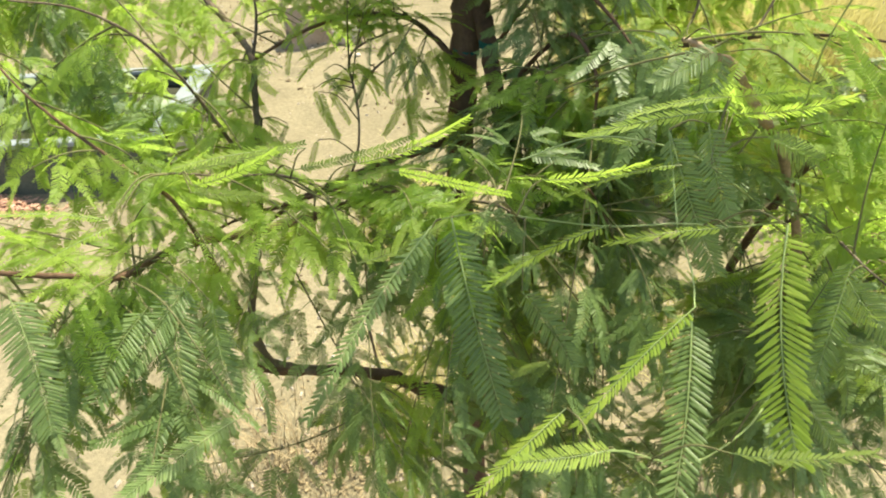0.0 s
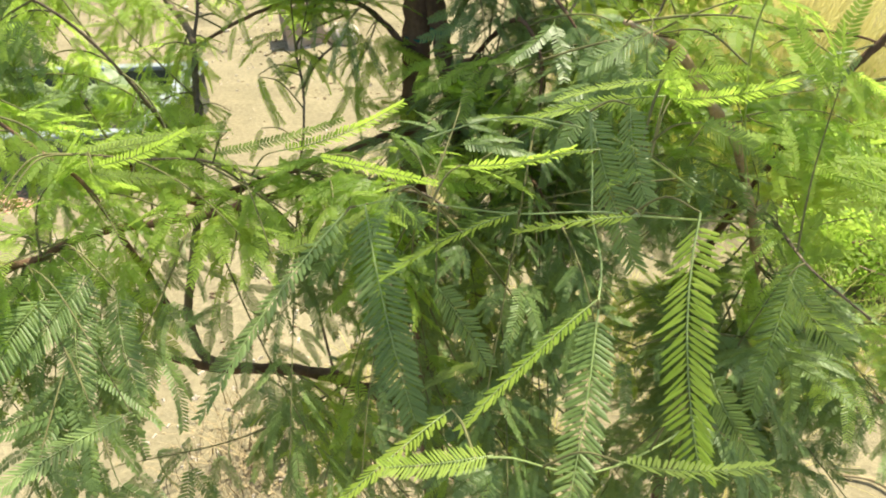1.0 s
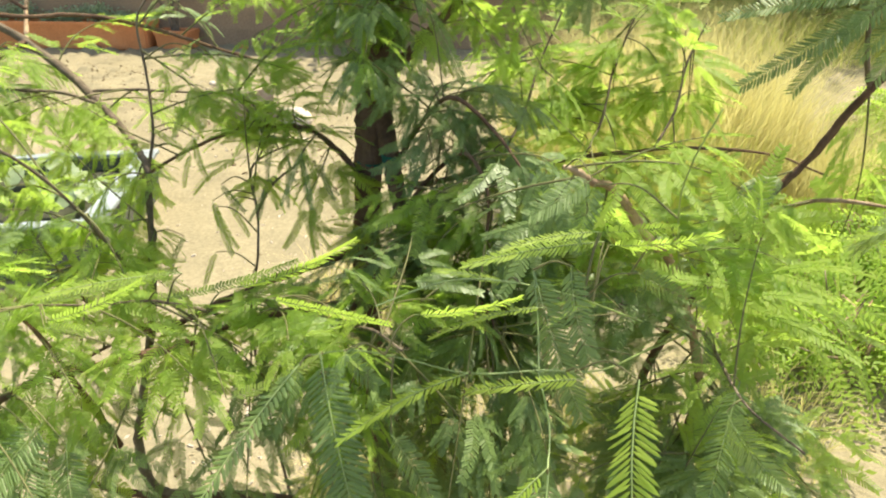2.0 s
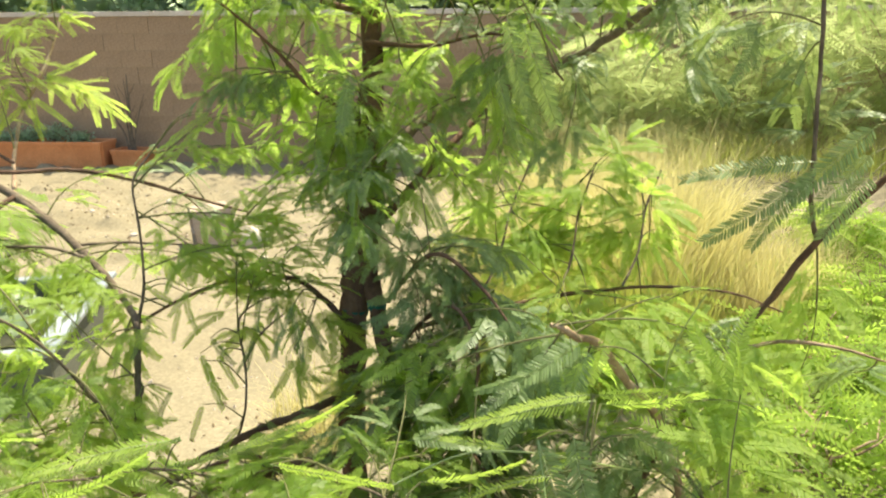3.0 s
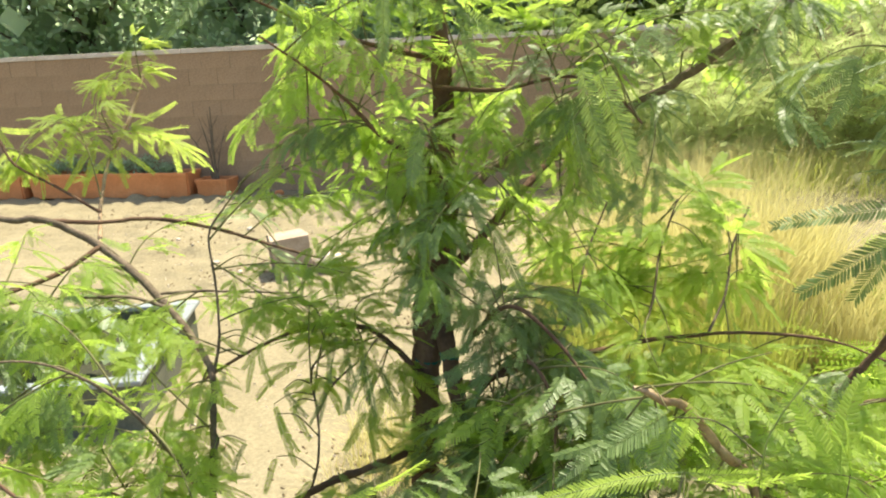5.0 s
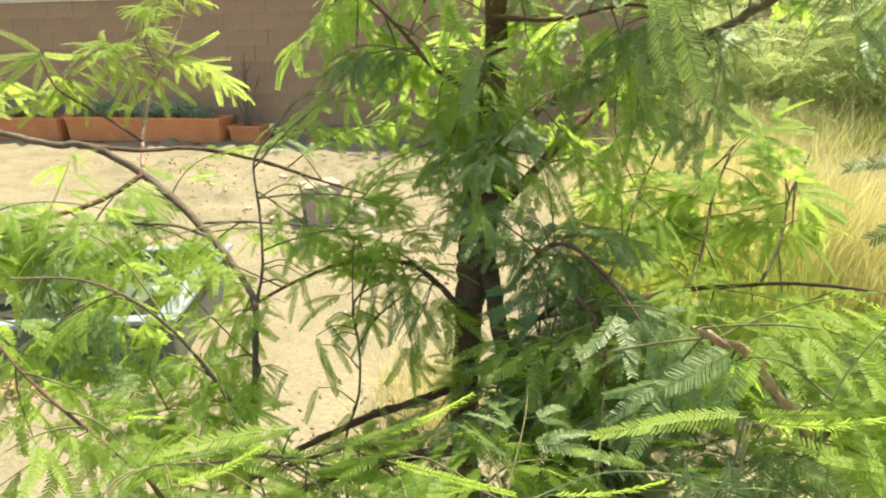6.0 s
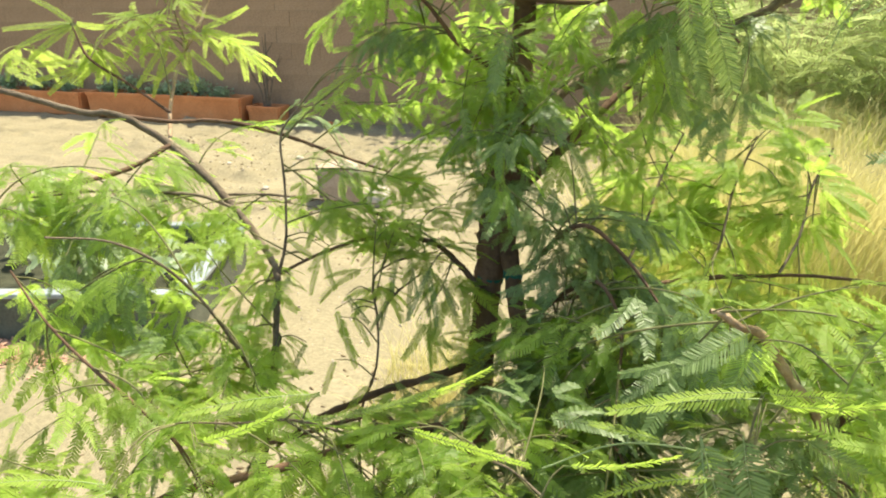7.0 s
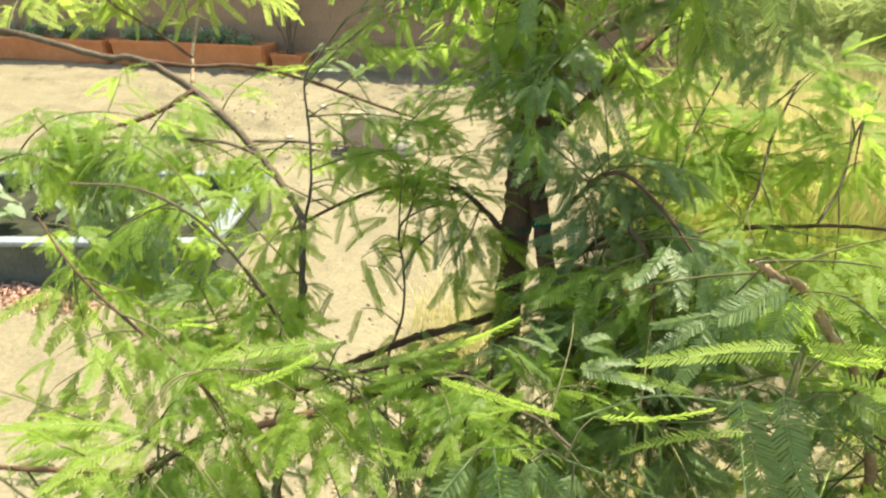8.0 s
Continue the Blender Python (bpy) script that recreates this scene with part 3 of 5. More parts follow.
branch(tree, "branch", [(-0.211, 1.116, 1.514, 0.0062), (-0.271, 1.085, 1.554, 0.0039), (-0.310, 1.055, 1.607, 0.0030), (-0.349, 1.011, 1.657, 0.0021), (-0.391, 0.937, 1.708, 0.0016)])
branch(tree, "branch", [(-0.196, 1.157, 1.669, 0.0064), (-0.263, 1.090, 1.687, 0.0039), (-0.336, 1.013, 1.718, 0.0025), (-0.386, 0.936, 1.750, 0.0016), (-0.431, 0.852, 1.787, 0.0012)])
branch(tree, "branch", [(-0.201, 1.146, 1.626, 0.0041), (-0.100, 1.121, 1.619, 0.0031), (0.004, 1.078, 1.637, 0.0025), (0.067, 1.046, 1.612, 0.0024), (0.104, 1.022, 1.573, 0.0016)])
branch(tree, "branch", [(-0.154, 1.019, 1.236, 0.0043), (-0.109, 0.964, 1.304, 0.0032), (-0.063, 0.927, 1.344, 0.0027), (-0.002, 0.885, 1.310, 0.0022), (0.043, 0.843, 1.265, 0.0014)])
branch(tree, "branch", [(-0.146, 0.987, 1.158, 0.0043), (-0.087, 0.941, 1.239, 0.0032), (-0.042, 0.904, 1.275, 0.0027), (-0.008, 0.855, 1.237, 0.0022), (-0.007, 0.799, 1.173, 0.0014)])
branch(tree, "branch", [(-0.283, 0.757, 1.069, 0.0031), (-0.315, 0.706, 1.122, 0.0022), (-0.361, 0.651, 1.169, 0.0017), (-0.401, 0.601, 1.190, 0.0013), (-0.440, 0.560, 1.210, 0.0012)])
branch(tree, "branch", [(-0.242, 0.798, 1.071, 0.0031), (-0.177, 0.720, 1.114, 0.0021), (-0.113, 0.657, 1.149, 0.0016), (-0.070, 0.607, 1.160, 0.0012)])
branch(tree, "branch", [(-0.132, 0.954, 1.072, 0.0039), (-0.071, 0.872, 1.103, 0.0028), (-0.009, 0.813, 1.100, 0.0019), (0.022, 0.759, 1.078, 0.0012)])
branch(tree, "branch", [(0.123, 1.219, 1.177, 0.0026), (0.155, 1.309, 1.222, 0.0024), (0.173, 1.383, 1.298, 0.0022), (0.206, 1.422, 1.389, 0.0017)], BARK)
branch(tree, "branch", [(0.241, 1.231, 1.193, 0.0026), (0.280, 1.307, 1.241, 0.0022), (0.299, 1.367, 1.310, 0.0020), (0.329, 1.398, 1.378, 0.0017)], BARK)
branch(tree, "branch", [(-0.031, 1.114, 1.180, 0.0024), (0.012, 1.215, 1.238, 0.0022), (0.036, 1.293, 1.317, 0.0021), (0.071, 1.334, 1.402, 0.0016)], BARK)
branch(sapling, "stem", [(-0.392, 0.716, 0.807, 0.0077), (-0.456, 0.700, 0.828, 0.0075), (-0.488, 0.726, 0.880, 0.0070), (-0.493, 0.771, 0.943, 0.0062), (-0.501, 0.839, 1.031, 0.0064), (-0.501, 0.866, 1.112, 0.0059), (-0.509, 0.899, 1.179, 0.0049), (-0.514, 0.918, 1.226, 0.0049), (-0.559, 0.965, 1.251, 0.0056), (-0.667, 1.041, 1.306, 0.0066), (-0.800, 1.104, 1.370, 0.0072), (-0.898, 1.092, 1.425, 0.0062), (-0.959, 1.067, 1.432, 0.0057), (-1.065, 1.013, 1.472, 0.0051), (-1.189, 0.951, 1.502, 0.0040)], BARK)
branch(sapling, "branch", [(-0.513, 0.919, 1.226, 0.0026), (-0.509, 0.944, 1.282, 0.0022), (-0.516, 0.965, 1.355, 0.0020), (-0.524, 0.978, 1.429, 0.0018), (-0.501, 0.997, 1.470, 0.0013)])
branch(sapling, "branch", [(-0.806, 1.101, 1.375, 0.0049), (-0.840, 1.030, 1.347, 0.0042), (-0.872, 0.958, 1.338, 0.0031), (-0.910, 0.890, 1.327, 0.0020), (-0.955, 0.789, 1.316, 0.0015)])
branch(sapling, "branch", [(-0.918, 1.088, 1.426, 0.0045), (-0.831, 1.141, 1.410, 0.0039), (-0.739, 1.178, 1.408, 0.0038), (-0.618, 1.184, 1.386, 0.0032), (-0.515, 1.171, 1.361, 0.0026), (-0.420, 1.169, 1.337, 0.0015)])
branch(sapling, "branch", [(-0.635, 1.020, 1.293, 0.0029), (-0.692, 1.014, 1.313, 0.0030), (-0.741, 0.994, 1.320, 0.0025), (-0.821, 0.934, 1.333, 0.0025), (-0.854, 0.835, 1.346, 0.0014)])
branch(sapling, "branch", [(-0.664, 1.044, 1.310, 0.0025), (-0.607, 1.066, 1.309, 0.0025), (-0.531, 1.081, 1.304, 0.0019), (-0.445, 1.094, 1.299, 0.0014)])
branch(sapling, "branch", [(-0.506, 0.841, 1.077, 0.0035), (-0.534, 0.777, 1.222, 0.0024), (-0.560, 0.731, 1.301, 0.0019), (-0.602, 0.690, 1.348, 0.0015), (-0.635, 0.626, 1.372, 0.0012)])
branch(sapling, "branch", [(-0.481, 0.797, 1.033, 0.0060), (-0.507, 0.788, 1.043, 0.0052), (-0.535, 0.785, 1.063, 0.0047), (-0.592, 0.777, 1.109, 0.0034), (-0.627, 0.735, 1.153, 0.0021)])
branch(sapling, "branch", [(-0.449, 0.642, 0.958, 0.0050), (-0.458, 0.584, 1.147, 0.0024), (-0.502, 0.600, 1.171, 0.0021), (-0.548, 0.609, 1.196, 0.0022), (-0.605, 0.613, 1.235, 0.0018), (-0.660, 0.626, 1.272, 0.0015), (-0.711, 0.643, 1.318, 0.0012)])
branch(sapling, "shoot", [(-0.812, 1.108, 1.369, 0.0036), (-0.887, 1.227, 1.421, 0.0038), (-0.928, 1.331, 1.497, 0.0036), (-0.912, 1.371, 1.551, 0.0034), (-0.900, 1.416, 1.618, 0.0030), (-0.889, 1.456, 1.696, 0.0027)], BARK_TAN)
branch(sapling, "shoot", [(-0.875, 1.209, 1.413, 0.0035), (-0.944, 1.191, 1.466, 0.0024), (-1.007, 1.170, 1.513, 0.0024), (-1.031, 1.167, 1.568, 0.0018)])
branch(bush, "stem", [(0.300, 1.000, -0.050, 0.0140), (0.315, 1.030, 0.300, 0.0120), (0.320, 1.040, 0.650, 0.0095), (0.312, 0.960, 0.860, 0.0070), (0.285, 0.880, 1.000, 0.0062), (0.234, 0.873, 1.141, 0.0058), (0.199, 0.829, 1.193, 0.0058), (0.173, 0.813, 1.230, 0.0058), (0.142, 0.797, 1.275, 0.0054), (0.115, 0.785, 1.287, 0.0048), (0.096, 0.779, 1.302, 0.0040), (0.082, 0.773, 1.307, 0.0022)])
branch(bush, "branch", [(0.260, 1.000, -0.050, 0.0140), (0.250, 1.050, 0.400, 0.0110), (0.240, 1.060, 0.800, 0.0080), (0.317, 1.022, 1.063, 0.0052), (0.385, 1.033, 1.188, 0.0051), (0.425, 1.032, 1.245, 0.0055), (0.460, 1.014, 1.326, 0.0054), (0.504, 0.985, 1.408, 0.0052), (0.556, 0.931, 1.501, 0.0042)], BARK_TRUNK)
branch(bush, "branch", [(0.471, 1.007, 1.352, 0.0040), (0.452, 0.997, 1.403, 0.0034), (0.441, 0.990, 1.496, 0.0029), (0.431, 0.988, 1.626, 0.0029), (0.415, 0.982, 1.748, 0.0024), (0.396, 0.958, 1.822, 0.0016)], BARK)
branch(bush, "branch", [(0.401, 1.021, 1.176, 0.0032), (0.434, 0.975, 1.207, 0.0027), (0.486, 0.932, 1.219, 0.0022), (0.523, 0.855, 1.232, 0.0013)])
branch(bush, "branch", [(0.296, 1.004, 0.967, 0.0020), (0.178, 0.681, 1.132, 0.0010), (0.120, 0.519, 1.216, 0.0008), (0.070, 0.490, 1.231, 0.0007), (0.015, 0.482, 1.228, 0.0007), (-0.044, 0.525, 1.206, 0.0007), (-0.101, 0.548, 1.196, 0.0007), (-0.147, 0.554, 1.182, 0.0007)], RACHIS)
branch(bush, "branch", [(0.297, 1.003, 0.965, 0.0029), (0.279, 0.849, 1.062, 0.0021), (0.267, 0.702, 1.112, 0.0018), (0.267, 0.594, 1.137, 0.0013), (0.319, 0.574, 1.104, 0.0012)])
branch(bush, "branch", [(0.070, 0.488, 1.227, 0.0007), (0.066, 0.536, 1.253, 0.0007), (0.060, 0.561, 1.285, 0.0007)], RACHIS)
branch(bush, "branch", [(0.070, 0.488, 1.227, 0.0007), (0.080, 0.444, 1.214, 0.0007), (0.080, 0.402, 1.206, 0.0007)], RACHIS)
branch(bush, "branch", [(0.317, 0.979, 0.893, 0.0020), (0.218, 0.617, 0.964, 0.0013), (0.103, 0.374, 1.086, 0.0007), (0.028, 0.308, 1.150, 0.0007), (-0.005, 0.283, 1.153, 0.0007)], RACHIS)
branch(bush, "branch", [(0.297, 0.998, 0.965, 0.0019), (0.179, 0.748, 1.133, 0.0011), (0.096, 0.596, 1.243, 0.0008), (0.033, 0.546, 1.280, 0.0007), (-0.012, 0.519, 1.290, 0.0007), (-0.061, 0.486, 1.282, 0.0007)], RACHIS)
branch(bush, "branch", [(0.297, 0.998, 0.965, 0.0019), (0.223, 0.769, 1.186, 0.0011), (0.187, 0.638, 1.316, 0.0009), (0.183, 0.587, 1.378, 0.0007), (0.191, 0.549, 1.432, 0.0007)], RACHIS)
sprays(tree, (-0.203, 1.122, 1.487), (0.206, 0.036, 0.004), (-0.008, 0.016, 0.138), (-0.029, 0.171, -0.021), 14, 0.90, 0.50, 0.90)
# Mostly shade-coloured leaves, to darken the mass right of the trunk.
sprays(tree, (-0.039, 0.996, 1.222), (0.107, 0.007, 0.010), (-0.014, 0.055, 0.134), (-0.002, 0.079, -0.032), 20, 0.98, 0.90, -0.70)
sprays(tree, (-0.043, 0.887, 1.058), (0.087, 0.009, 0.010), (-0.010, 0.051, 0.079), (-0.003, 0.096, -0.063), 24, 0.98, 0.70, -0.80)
sprays(tree, (-0.328, 1.083, 1.421), (0.072, 0.021, 0.000), (-0.007, 0.025, 0.136), (-0.034, 0.118, -0.023), 10, 0.92, 0.50, 0.80)
sprays(sapling, (-0.797, 0.889, 1.342), (0.096, 0.081, -0.014), (-0.003, 0.018, 0.063), (-0.097, 0.109, -0.035), 7, 1.10, 0.90, 0.60)
sprays(sapling, (-0.697, 0.788, 1.252), (0.111, 0.086, -0.021), (-0.010, 0.029, 0.077), (-0.068, 0.077, -0.038), 4, 1.05, 1.20, -0.35)
sprays(sapling, (-0.600, 1.008, 1.267), (0.054, 0.030, -0.005), (-0.005, 0.021, 0.066), (-0.048, 0.082, -0.030), 2, 1.20, 1.00, 0.80)
sprays(sapling, (-0.978, 1.287, 1.554), (0.157, 0.118, -0.002), (0.006, 0.010, 0.086), (-0.054, 0.072, -0.004), 3, 1.05, 0.60, 1.50)
sprays(sapling, (-0.895, 1.336, 1.564), (0.093, 0.065, -0.012), (0.009, 0.016, 0.107), (-0.052, 0.073, -0.006), 2, 1.05, 0.60, 1.50)
sprays(sapling, (-0.627, 0.719, 1.162), (0.129, 0.090, -0.029), (-0.012, 0.028, 0.059), (-0.050, 0.057, -0.038), 6, 1.05, 1.10, 0.70)
sprays(sapling, (-0.602, 0.828, 1.221), (0.088, 0.057, -0.013), (-0.008, 0.022, 0.055), (-0.041, 0.056, -0.028), 3, 1.00, 0.90, 0.30)
sprays(tree, (-0.344, 0.948, 1.131), (0.110, 0.037, -0.003), (-0.018, 0.059, 0.122), (-0.030, 0.084, -0.045), 2, 1.00, 1.20, 0.50)
sprays(tree, (-0.322, 0.643, 1.106), (0.187, 0.075, -0.017), (-0.006, 0.016, 0.022), (-0.040, 0.083, -0.069), 14, 1.05, 0.50, 0.50)
sprays(tree, (-0.556, 0.507, 1.136), (0.068, 0.051, -0.024), (-0.018, 0.035, 0.054), (-0.059, 0.052, -0.053), 3, 1.15, 0.70, 0.60)
sprays(bush, (0.098, 0.927, 1.057), (0.088, -0.001, 0.016), (-0.007, 0.051, 0.080), (0.014, 0.105, -0.066), 11, 1.10, 0.30, -0.75)
sprays(bush, (0.303, 0.901, 1.152), (0.043, -0.009, 0.012), (-0.004, 0.058, 0.105), (0.046, 0.126, -0.068), 4, 1.10, 0.30, 0.50)
sprays(tree, (0.100, 1.377, 1.298), (0.162, -0.010, 0.014), (-0.013, 0.033, 0.131), (0.013, 0.145, -0.035), 15, 1.30, 0.30, 1.00)
sprays(tree, (0.291, 1.396, 1.328), (0.049, -0.010, 0.006), (-0.012, 0.026, 0.107), (0.013, 0.057, -0.012), 9, 1.30, 0.50, 1.00)
sprays(tree, (-0.230, 1.180, 1.690), (0.283, 0.061, -0.017), (0.012, 0.001, 0.143), (-0.040, 0.181, 0.003), 14, 0.92, 0.50, 0.75)
sprays(tree, (-0.220, 1.063, 1.827), (0.207, 0.049, -0.008), (0.010, -0.009, 0.076), (-0.032, 0.135, 0.020), 7, 0.95, 0.60, 0.55)
sprays(tree, (-0.174, 1.013, 1.679), (0.089, 0.018, -0.005), (0.009, 0.002, 0.115), (-0.014, 0.069, 0.000), 5, 1.00, 0.90, 0.40)
sprays(tree, (-0.320, 1.089, 1.495), (0.088, 0.027, -0.009), (0.008, 0.031, 0.168), (-0.042, 0.127, -0.021), 10, 0.90, 0.60, 0.80)
sprays(tree, (-0.053, 1.167, 1.442), (0.114, 0.007, -0.006), (0.005, 0.024, 0.116), (-0.010, 0.147, -0.030), 5, 0.90, 0.50, 0.50)
sprays(tree, (0.210, 1.177, 1.702), (0.110, -0.018, -0.008), (0.000, -0.002, 0.100), (0.024, 0.148, 0.004), 6, 1.00, 0.80, -0.90)
sprays(bush, (0.397, 1.024, 1.652), (0.098, -0.037, -0.006), (-0.003, 0.004, 0.118), (0.036, 0.093, -0.002), 3, 1.05, 0.90, -1.00)
sprays(bush, (0.466, 0.962, 1.142), (0.119, -0.040, 0.026), (0.007, 0.071, 0.148), (0.065, 0.145, -0.074), 4, 1.05, 0.30, 0.45)
sprays(tree, (0.176, 1.187, 1.075), (0.113, -0.012, 0.005), (0.007, 0.045, 0.088), (0.018, 0.132, -0.069), 9, 1.05, 0.20, 0.80)
sprays(bush, (0.367, 0.991, 1.174), (0.144, -0.040, 0.019), (0.009, 0.034, 0.072), (0.053, 0.148, -0.078), 5, 1.10, 0.20, 0.50)
# Low sprays in shade-dark leaf colour, which also hide the sunlit sand.
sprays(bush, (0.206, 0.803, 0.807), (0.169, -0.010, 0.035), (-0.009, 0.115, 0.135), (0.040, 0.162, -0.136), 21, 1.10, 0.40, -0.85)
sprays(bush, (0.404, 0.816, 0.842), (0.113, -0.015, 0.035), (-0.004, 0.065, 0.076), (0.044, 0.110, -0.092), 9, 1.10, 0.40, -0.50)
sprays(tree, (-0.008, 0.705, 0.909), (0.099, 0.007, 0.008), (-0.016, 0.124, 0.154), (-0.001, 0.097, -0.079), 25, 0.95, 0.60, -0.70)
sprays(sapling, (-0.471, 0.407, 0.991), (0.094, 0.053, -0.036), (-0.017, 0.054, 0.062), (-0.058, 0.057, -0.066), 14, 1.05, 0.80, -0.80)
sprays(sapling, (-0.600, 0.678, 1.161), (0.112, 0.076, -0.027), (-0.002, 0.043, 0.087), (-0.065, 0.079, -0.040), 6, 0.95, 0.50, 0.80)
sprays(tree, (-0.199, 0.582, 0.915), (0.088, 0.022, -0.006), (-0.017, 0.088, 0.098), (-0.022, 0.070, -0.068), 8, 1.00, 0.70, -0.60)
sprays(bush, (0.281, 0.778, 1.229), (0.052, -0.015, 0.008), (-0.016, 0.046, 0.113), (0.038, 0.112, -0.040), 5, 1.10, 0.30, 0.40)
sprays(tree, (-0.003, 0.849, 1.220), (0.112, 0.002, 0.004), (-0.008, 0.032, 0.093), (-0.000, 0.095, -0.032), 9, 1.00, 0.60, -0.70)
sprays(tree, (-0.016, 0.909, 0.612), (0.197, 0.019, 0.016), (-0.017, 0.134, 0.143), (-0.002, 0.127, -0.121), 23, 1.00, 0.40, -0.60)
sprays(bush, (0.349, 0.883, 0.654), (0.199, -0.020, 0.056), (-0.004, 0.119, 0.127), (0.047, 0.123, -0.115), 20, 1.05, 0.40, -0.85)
sprays(bush, (0.319, 0.826, 1.157), (0.090, -0.020, 0.015), (-0.017, 0.054, 0.121), (0.033, 0.112, -0.045), 3, 1.15, 0.50, 0.50)
sprays(tree, (-0.420, 1.025, 1.252), (0.136, 0.052, -0.004), (-0.006, 0.022, 0.067), (-0.026, 0.066, -0.024), 4, 1.05, 0.40, 0.90)
sprays(sapling, (-0.635, 1.124, 1.323), (0.155, 0.083, -0.009), (-0.003, 0.023, 0.094), (-0.038, 0.068, -0.018), 5, 1.15, 0.60, 0.80)
sprays(tree, (0.083, 1.210, 1.733), (0.102, 0.009, -0.007), (0.004, 0.016, 0.079), (0.007, 0.130, 0.007), 8, 1.00, 0.60, -0.20)
sprays(tree, (0.092, 1.101, 1.568), (0.050, 0.005, -0.003), (0.004, 0.016, 0.078), (0.007, 0.101, -0.010), 4, 1.10, 1.00, -0.90)
sprays(tree, (0.361, 1.289, 1.731), (0.130, 0.012, -0.009), (0.003, 0.014, 0.069), (0.036, 0.133, 0.006), 8, 1.05, 0.90, -0.40)
sprays(bush, (0.490, 1.087, 1.678), (0.049, 0.004, -0.003), (0.004, 0.018, 0.087), (0.036, 0.081, 0.000), 1, 1.10, 0.80, -1.00)
sprays(bush, (-0.182, 0.805, 1.037), (0.049, 0.013, 0.000), (-0.006, 0.019, 0.057), (-0.017, 0.082, -0.062), 5, 1.00, 0.60, -0.85)
sprays(tree, (-0.179, 0.947, 1.453), (0.054, 0.015, 0.000), (-0.012, 0.043, 0.127), (-0.010, 0.059, -0.011), 6, 0.85, 0.90, -0.35)
sprays(tree, (-0.328, 1.037, 1.370), (0.096, 0.024, -0.001), (-0.006, 0.028, 0.085), (-0.022, 0.070, -0.018), 7, 0.88, 0.50, 0.90)
sprays(tree, (-0.113, 0.859, 1.094), (0.051, 0.013, -0.001), (-0.006, 0.029, 0.086), (-0.010, 0.087, -0.056), 9, 1.00, 0.70, -0.90)
sprays(tree, (-0.204, 0.759, 1.108), (0.041, 0.010, -0.000), (-0.003, 0.014, 0.043), (-0.016, 0.062, -0.045), 4, 1.00, 0.60, 0.30)
sprays(tree, (-0.062, 1.143, 1.481), (0.071, 0.017, -0.001), (-0.008, 0.036, 0.110), (-0.003, 0.077, -0.010), 2, 0.90, 0.60, 0.50)
sprays(sapling, (-0.580, 0.795, 1.224), (0.083, 0.022, 0.001), (-0.007, 0.025, 0.073), (-0.043, 0.060, -0.031), 4, 0.85, 0.90, 0.80)
sprays(sapling, (-0.812, 0.885, 1.375), (0.105, 0.027, 0.000), (-0.006, 0.023, 0.067), (-0.075, 0.081, -0.024), 8, 0.90, 0.80, 0.60)
sprays(sapling, (-0.587, 0.985, 1.265), (0.100, 0.026, 0.000), (-0.004, 0.016, 0.047), (-0.037, 0.064, -0.024), 5, 0.80, 0.60, 0.90)
sprays(tree, (-0.387, 1.001, 1.317), (0.083, 0.022, 0.000), (-0.004, 0.014, 0.040), (-0.025, 0.068, -0.021), 4, 0.80, 0.60, 0.90)
sprays(sapling, (-0.718, 0.722, 1.238), (0.079, 0.020, 0.000), (-0.005, 0.020, 0.059), (-0.056, 0.056, -0.031), 4, 0.90, 0.90, 0.60)
# Unseen limb and leaves overhead, added only to shade the near, low foliage.
branch(tree, "branch", [(-0.199, 1.120, 1.930, 0.0060), (-0.110, 0.980, 2.060, 0.0050), (0.040, 0.830, 2.130, 0.0038), (0.210, 0.700, 2.140, 0.0020)])
sprays(tree, (0.100, 0.790, 2.090), (0.280, 0.000, 0.000), (0.000, 0.150, 0.000), (0.000, 0.000, 0.080), 9, 1.05, 0.50, 0.30)
sprays(tree, (-0.352, 1.079, 1.656), (0.109, 0.014, -0.007), (0.004, 0.026, 0.112), (-0.030, 0.083, -0.001), 6, 0.90, 0.90, -0.40)
sprays(sapling, (-0.930, 1.356, 1.610), (0.101, 0.013, -0.007), (0.003, 0.018, 0.077), (-0.050, 0.070, -0.003), 4, 0.85, 0.50, 1.50)
# All in the shade-dark leaf colour, for the crown's shadow beside the trunk.
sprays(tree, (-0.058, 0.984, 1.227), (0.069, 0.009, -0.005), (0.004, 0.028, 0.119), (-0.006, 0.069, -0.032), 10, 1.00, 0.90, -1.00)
pinna(bush, (-0.135, 0.548, 1.188), (-0.071, 0.413, 1.061), 0.058, (-0.082, -0.702, 0.708))
pinna(bush, (0.141, 0.445, 1.261), (0.120, 0.317, 1.164), 0.058, (-0.765, -0.304, 0.568), 1)
pinna(bush, (0.079, 0.396, 1.215), (-0.008, 0.325, 1.166), 0.034, (-0.598, 0.182, 0.780), 1)
pinna(bush, (-0.007, 0.333, 1.160), (-0.067, 0.268, 1.146), 0.033, (-0.469, 0.250, 0.847), 1)
pinna(bush, (0.081, 0.417, 1.193), (0.059, 0.290, 1.124), 0.042, (-0.338, -0.401, 0.852))
pinna(bush, (0.060, 0.561, 1.285), (0.093, 0.476, 1.194), 0.043, (-0.573, -0.694, 0.437))
pinna(bush, (0.105, 0.467, 1.243), (0.013, 0.474, 1.234), 0.033, (-0.083, 0.160, 0.984), 1)
pinna(bush, (0.015, 0.474, 1.234), (-0.084, 0.428, 1.208), 0.033, (-0.314, 0.155, 0.937), 1)
pinna(bush, (0.027, 0.295, 1.165), (-0.034, 0.274, 1.173), 0.027, (0.130, -0.008, 0.992), 1)
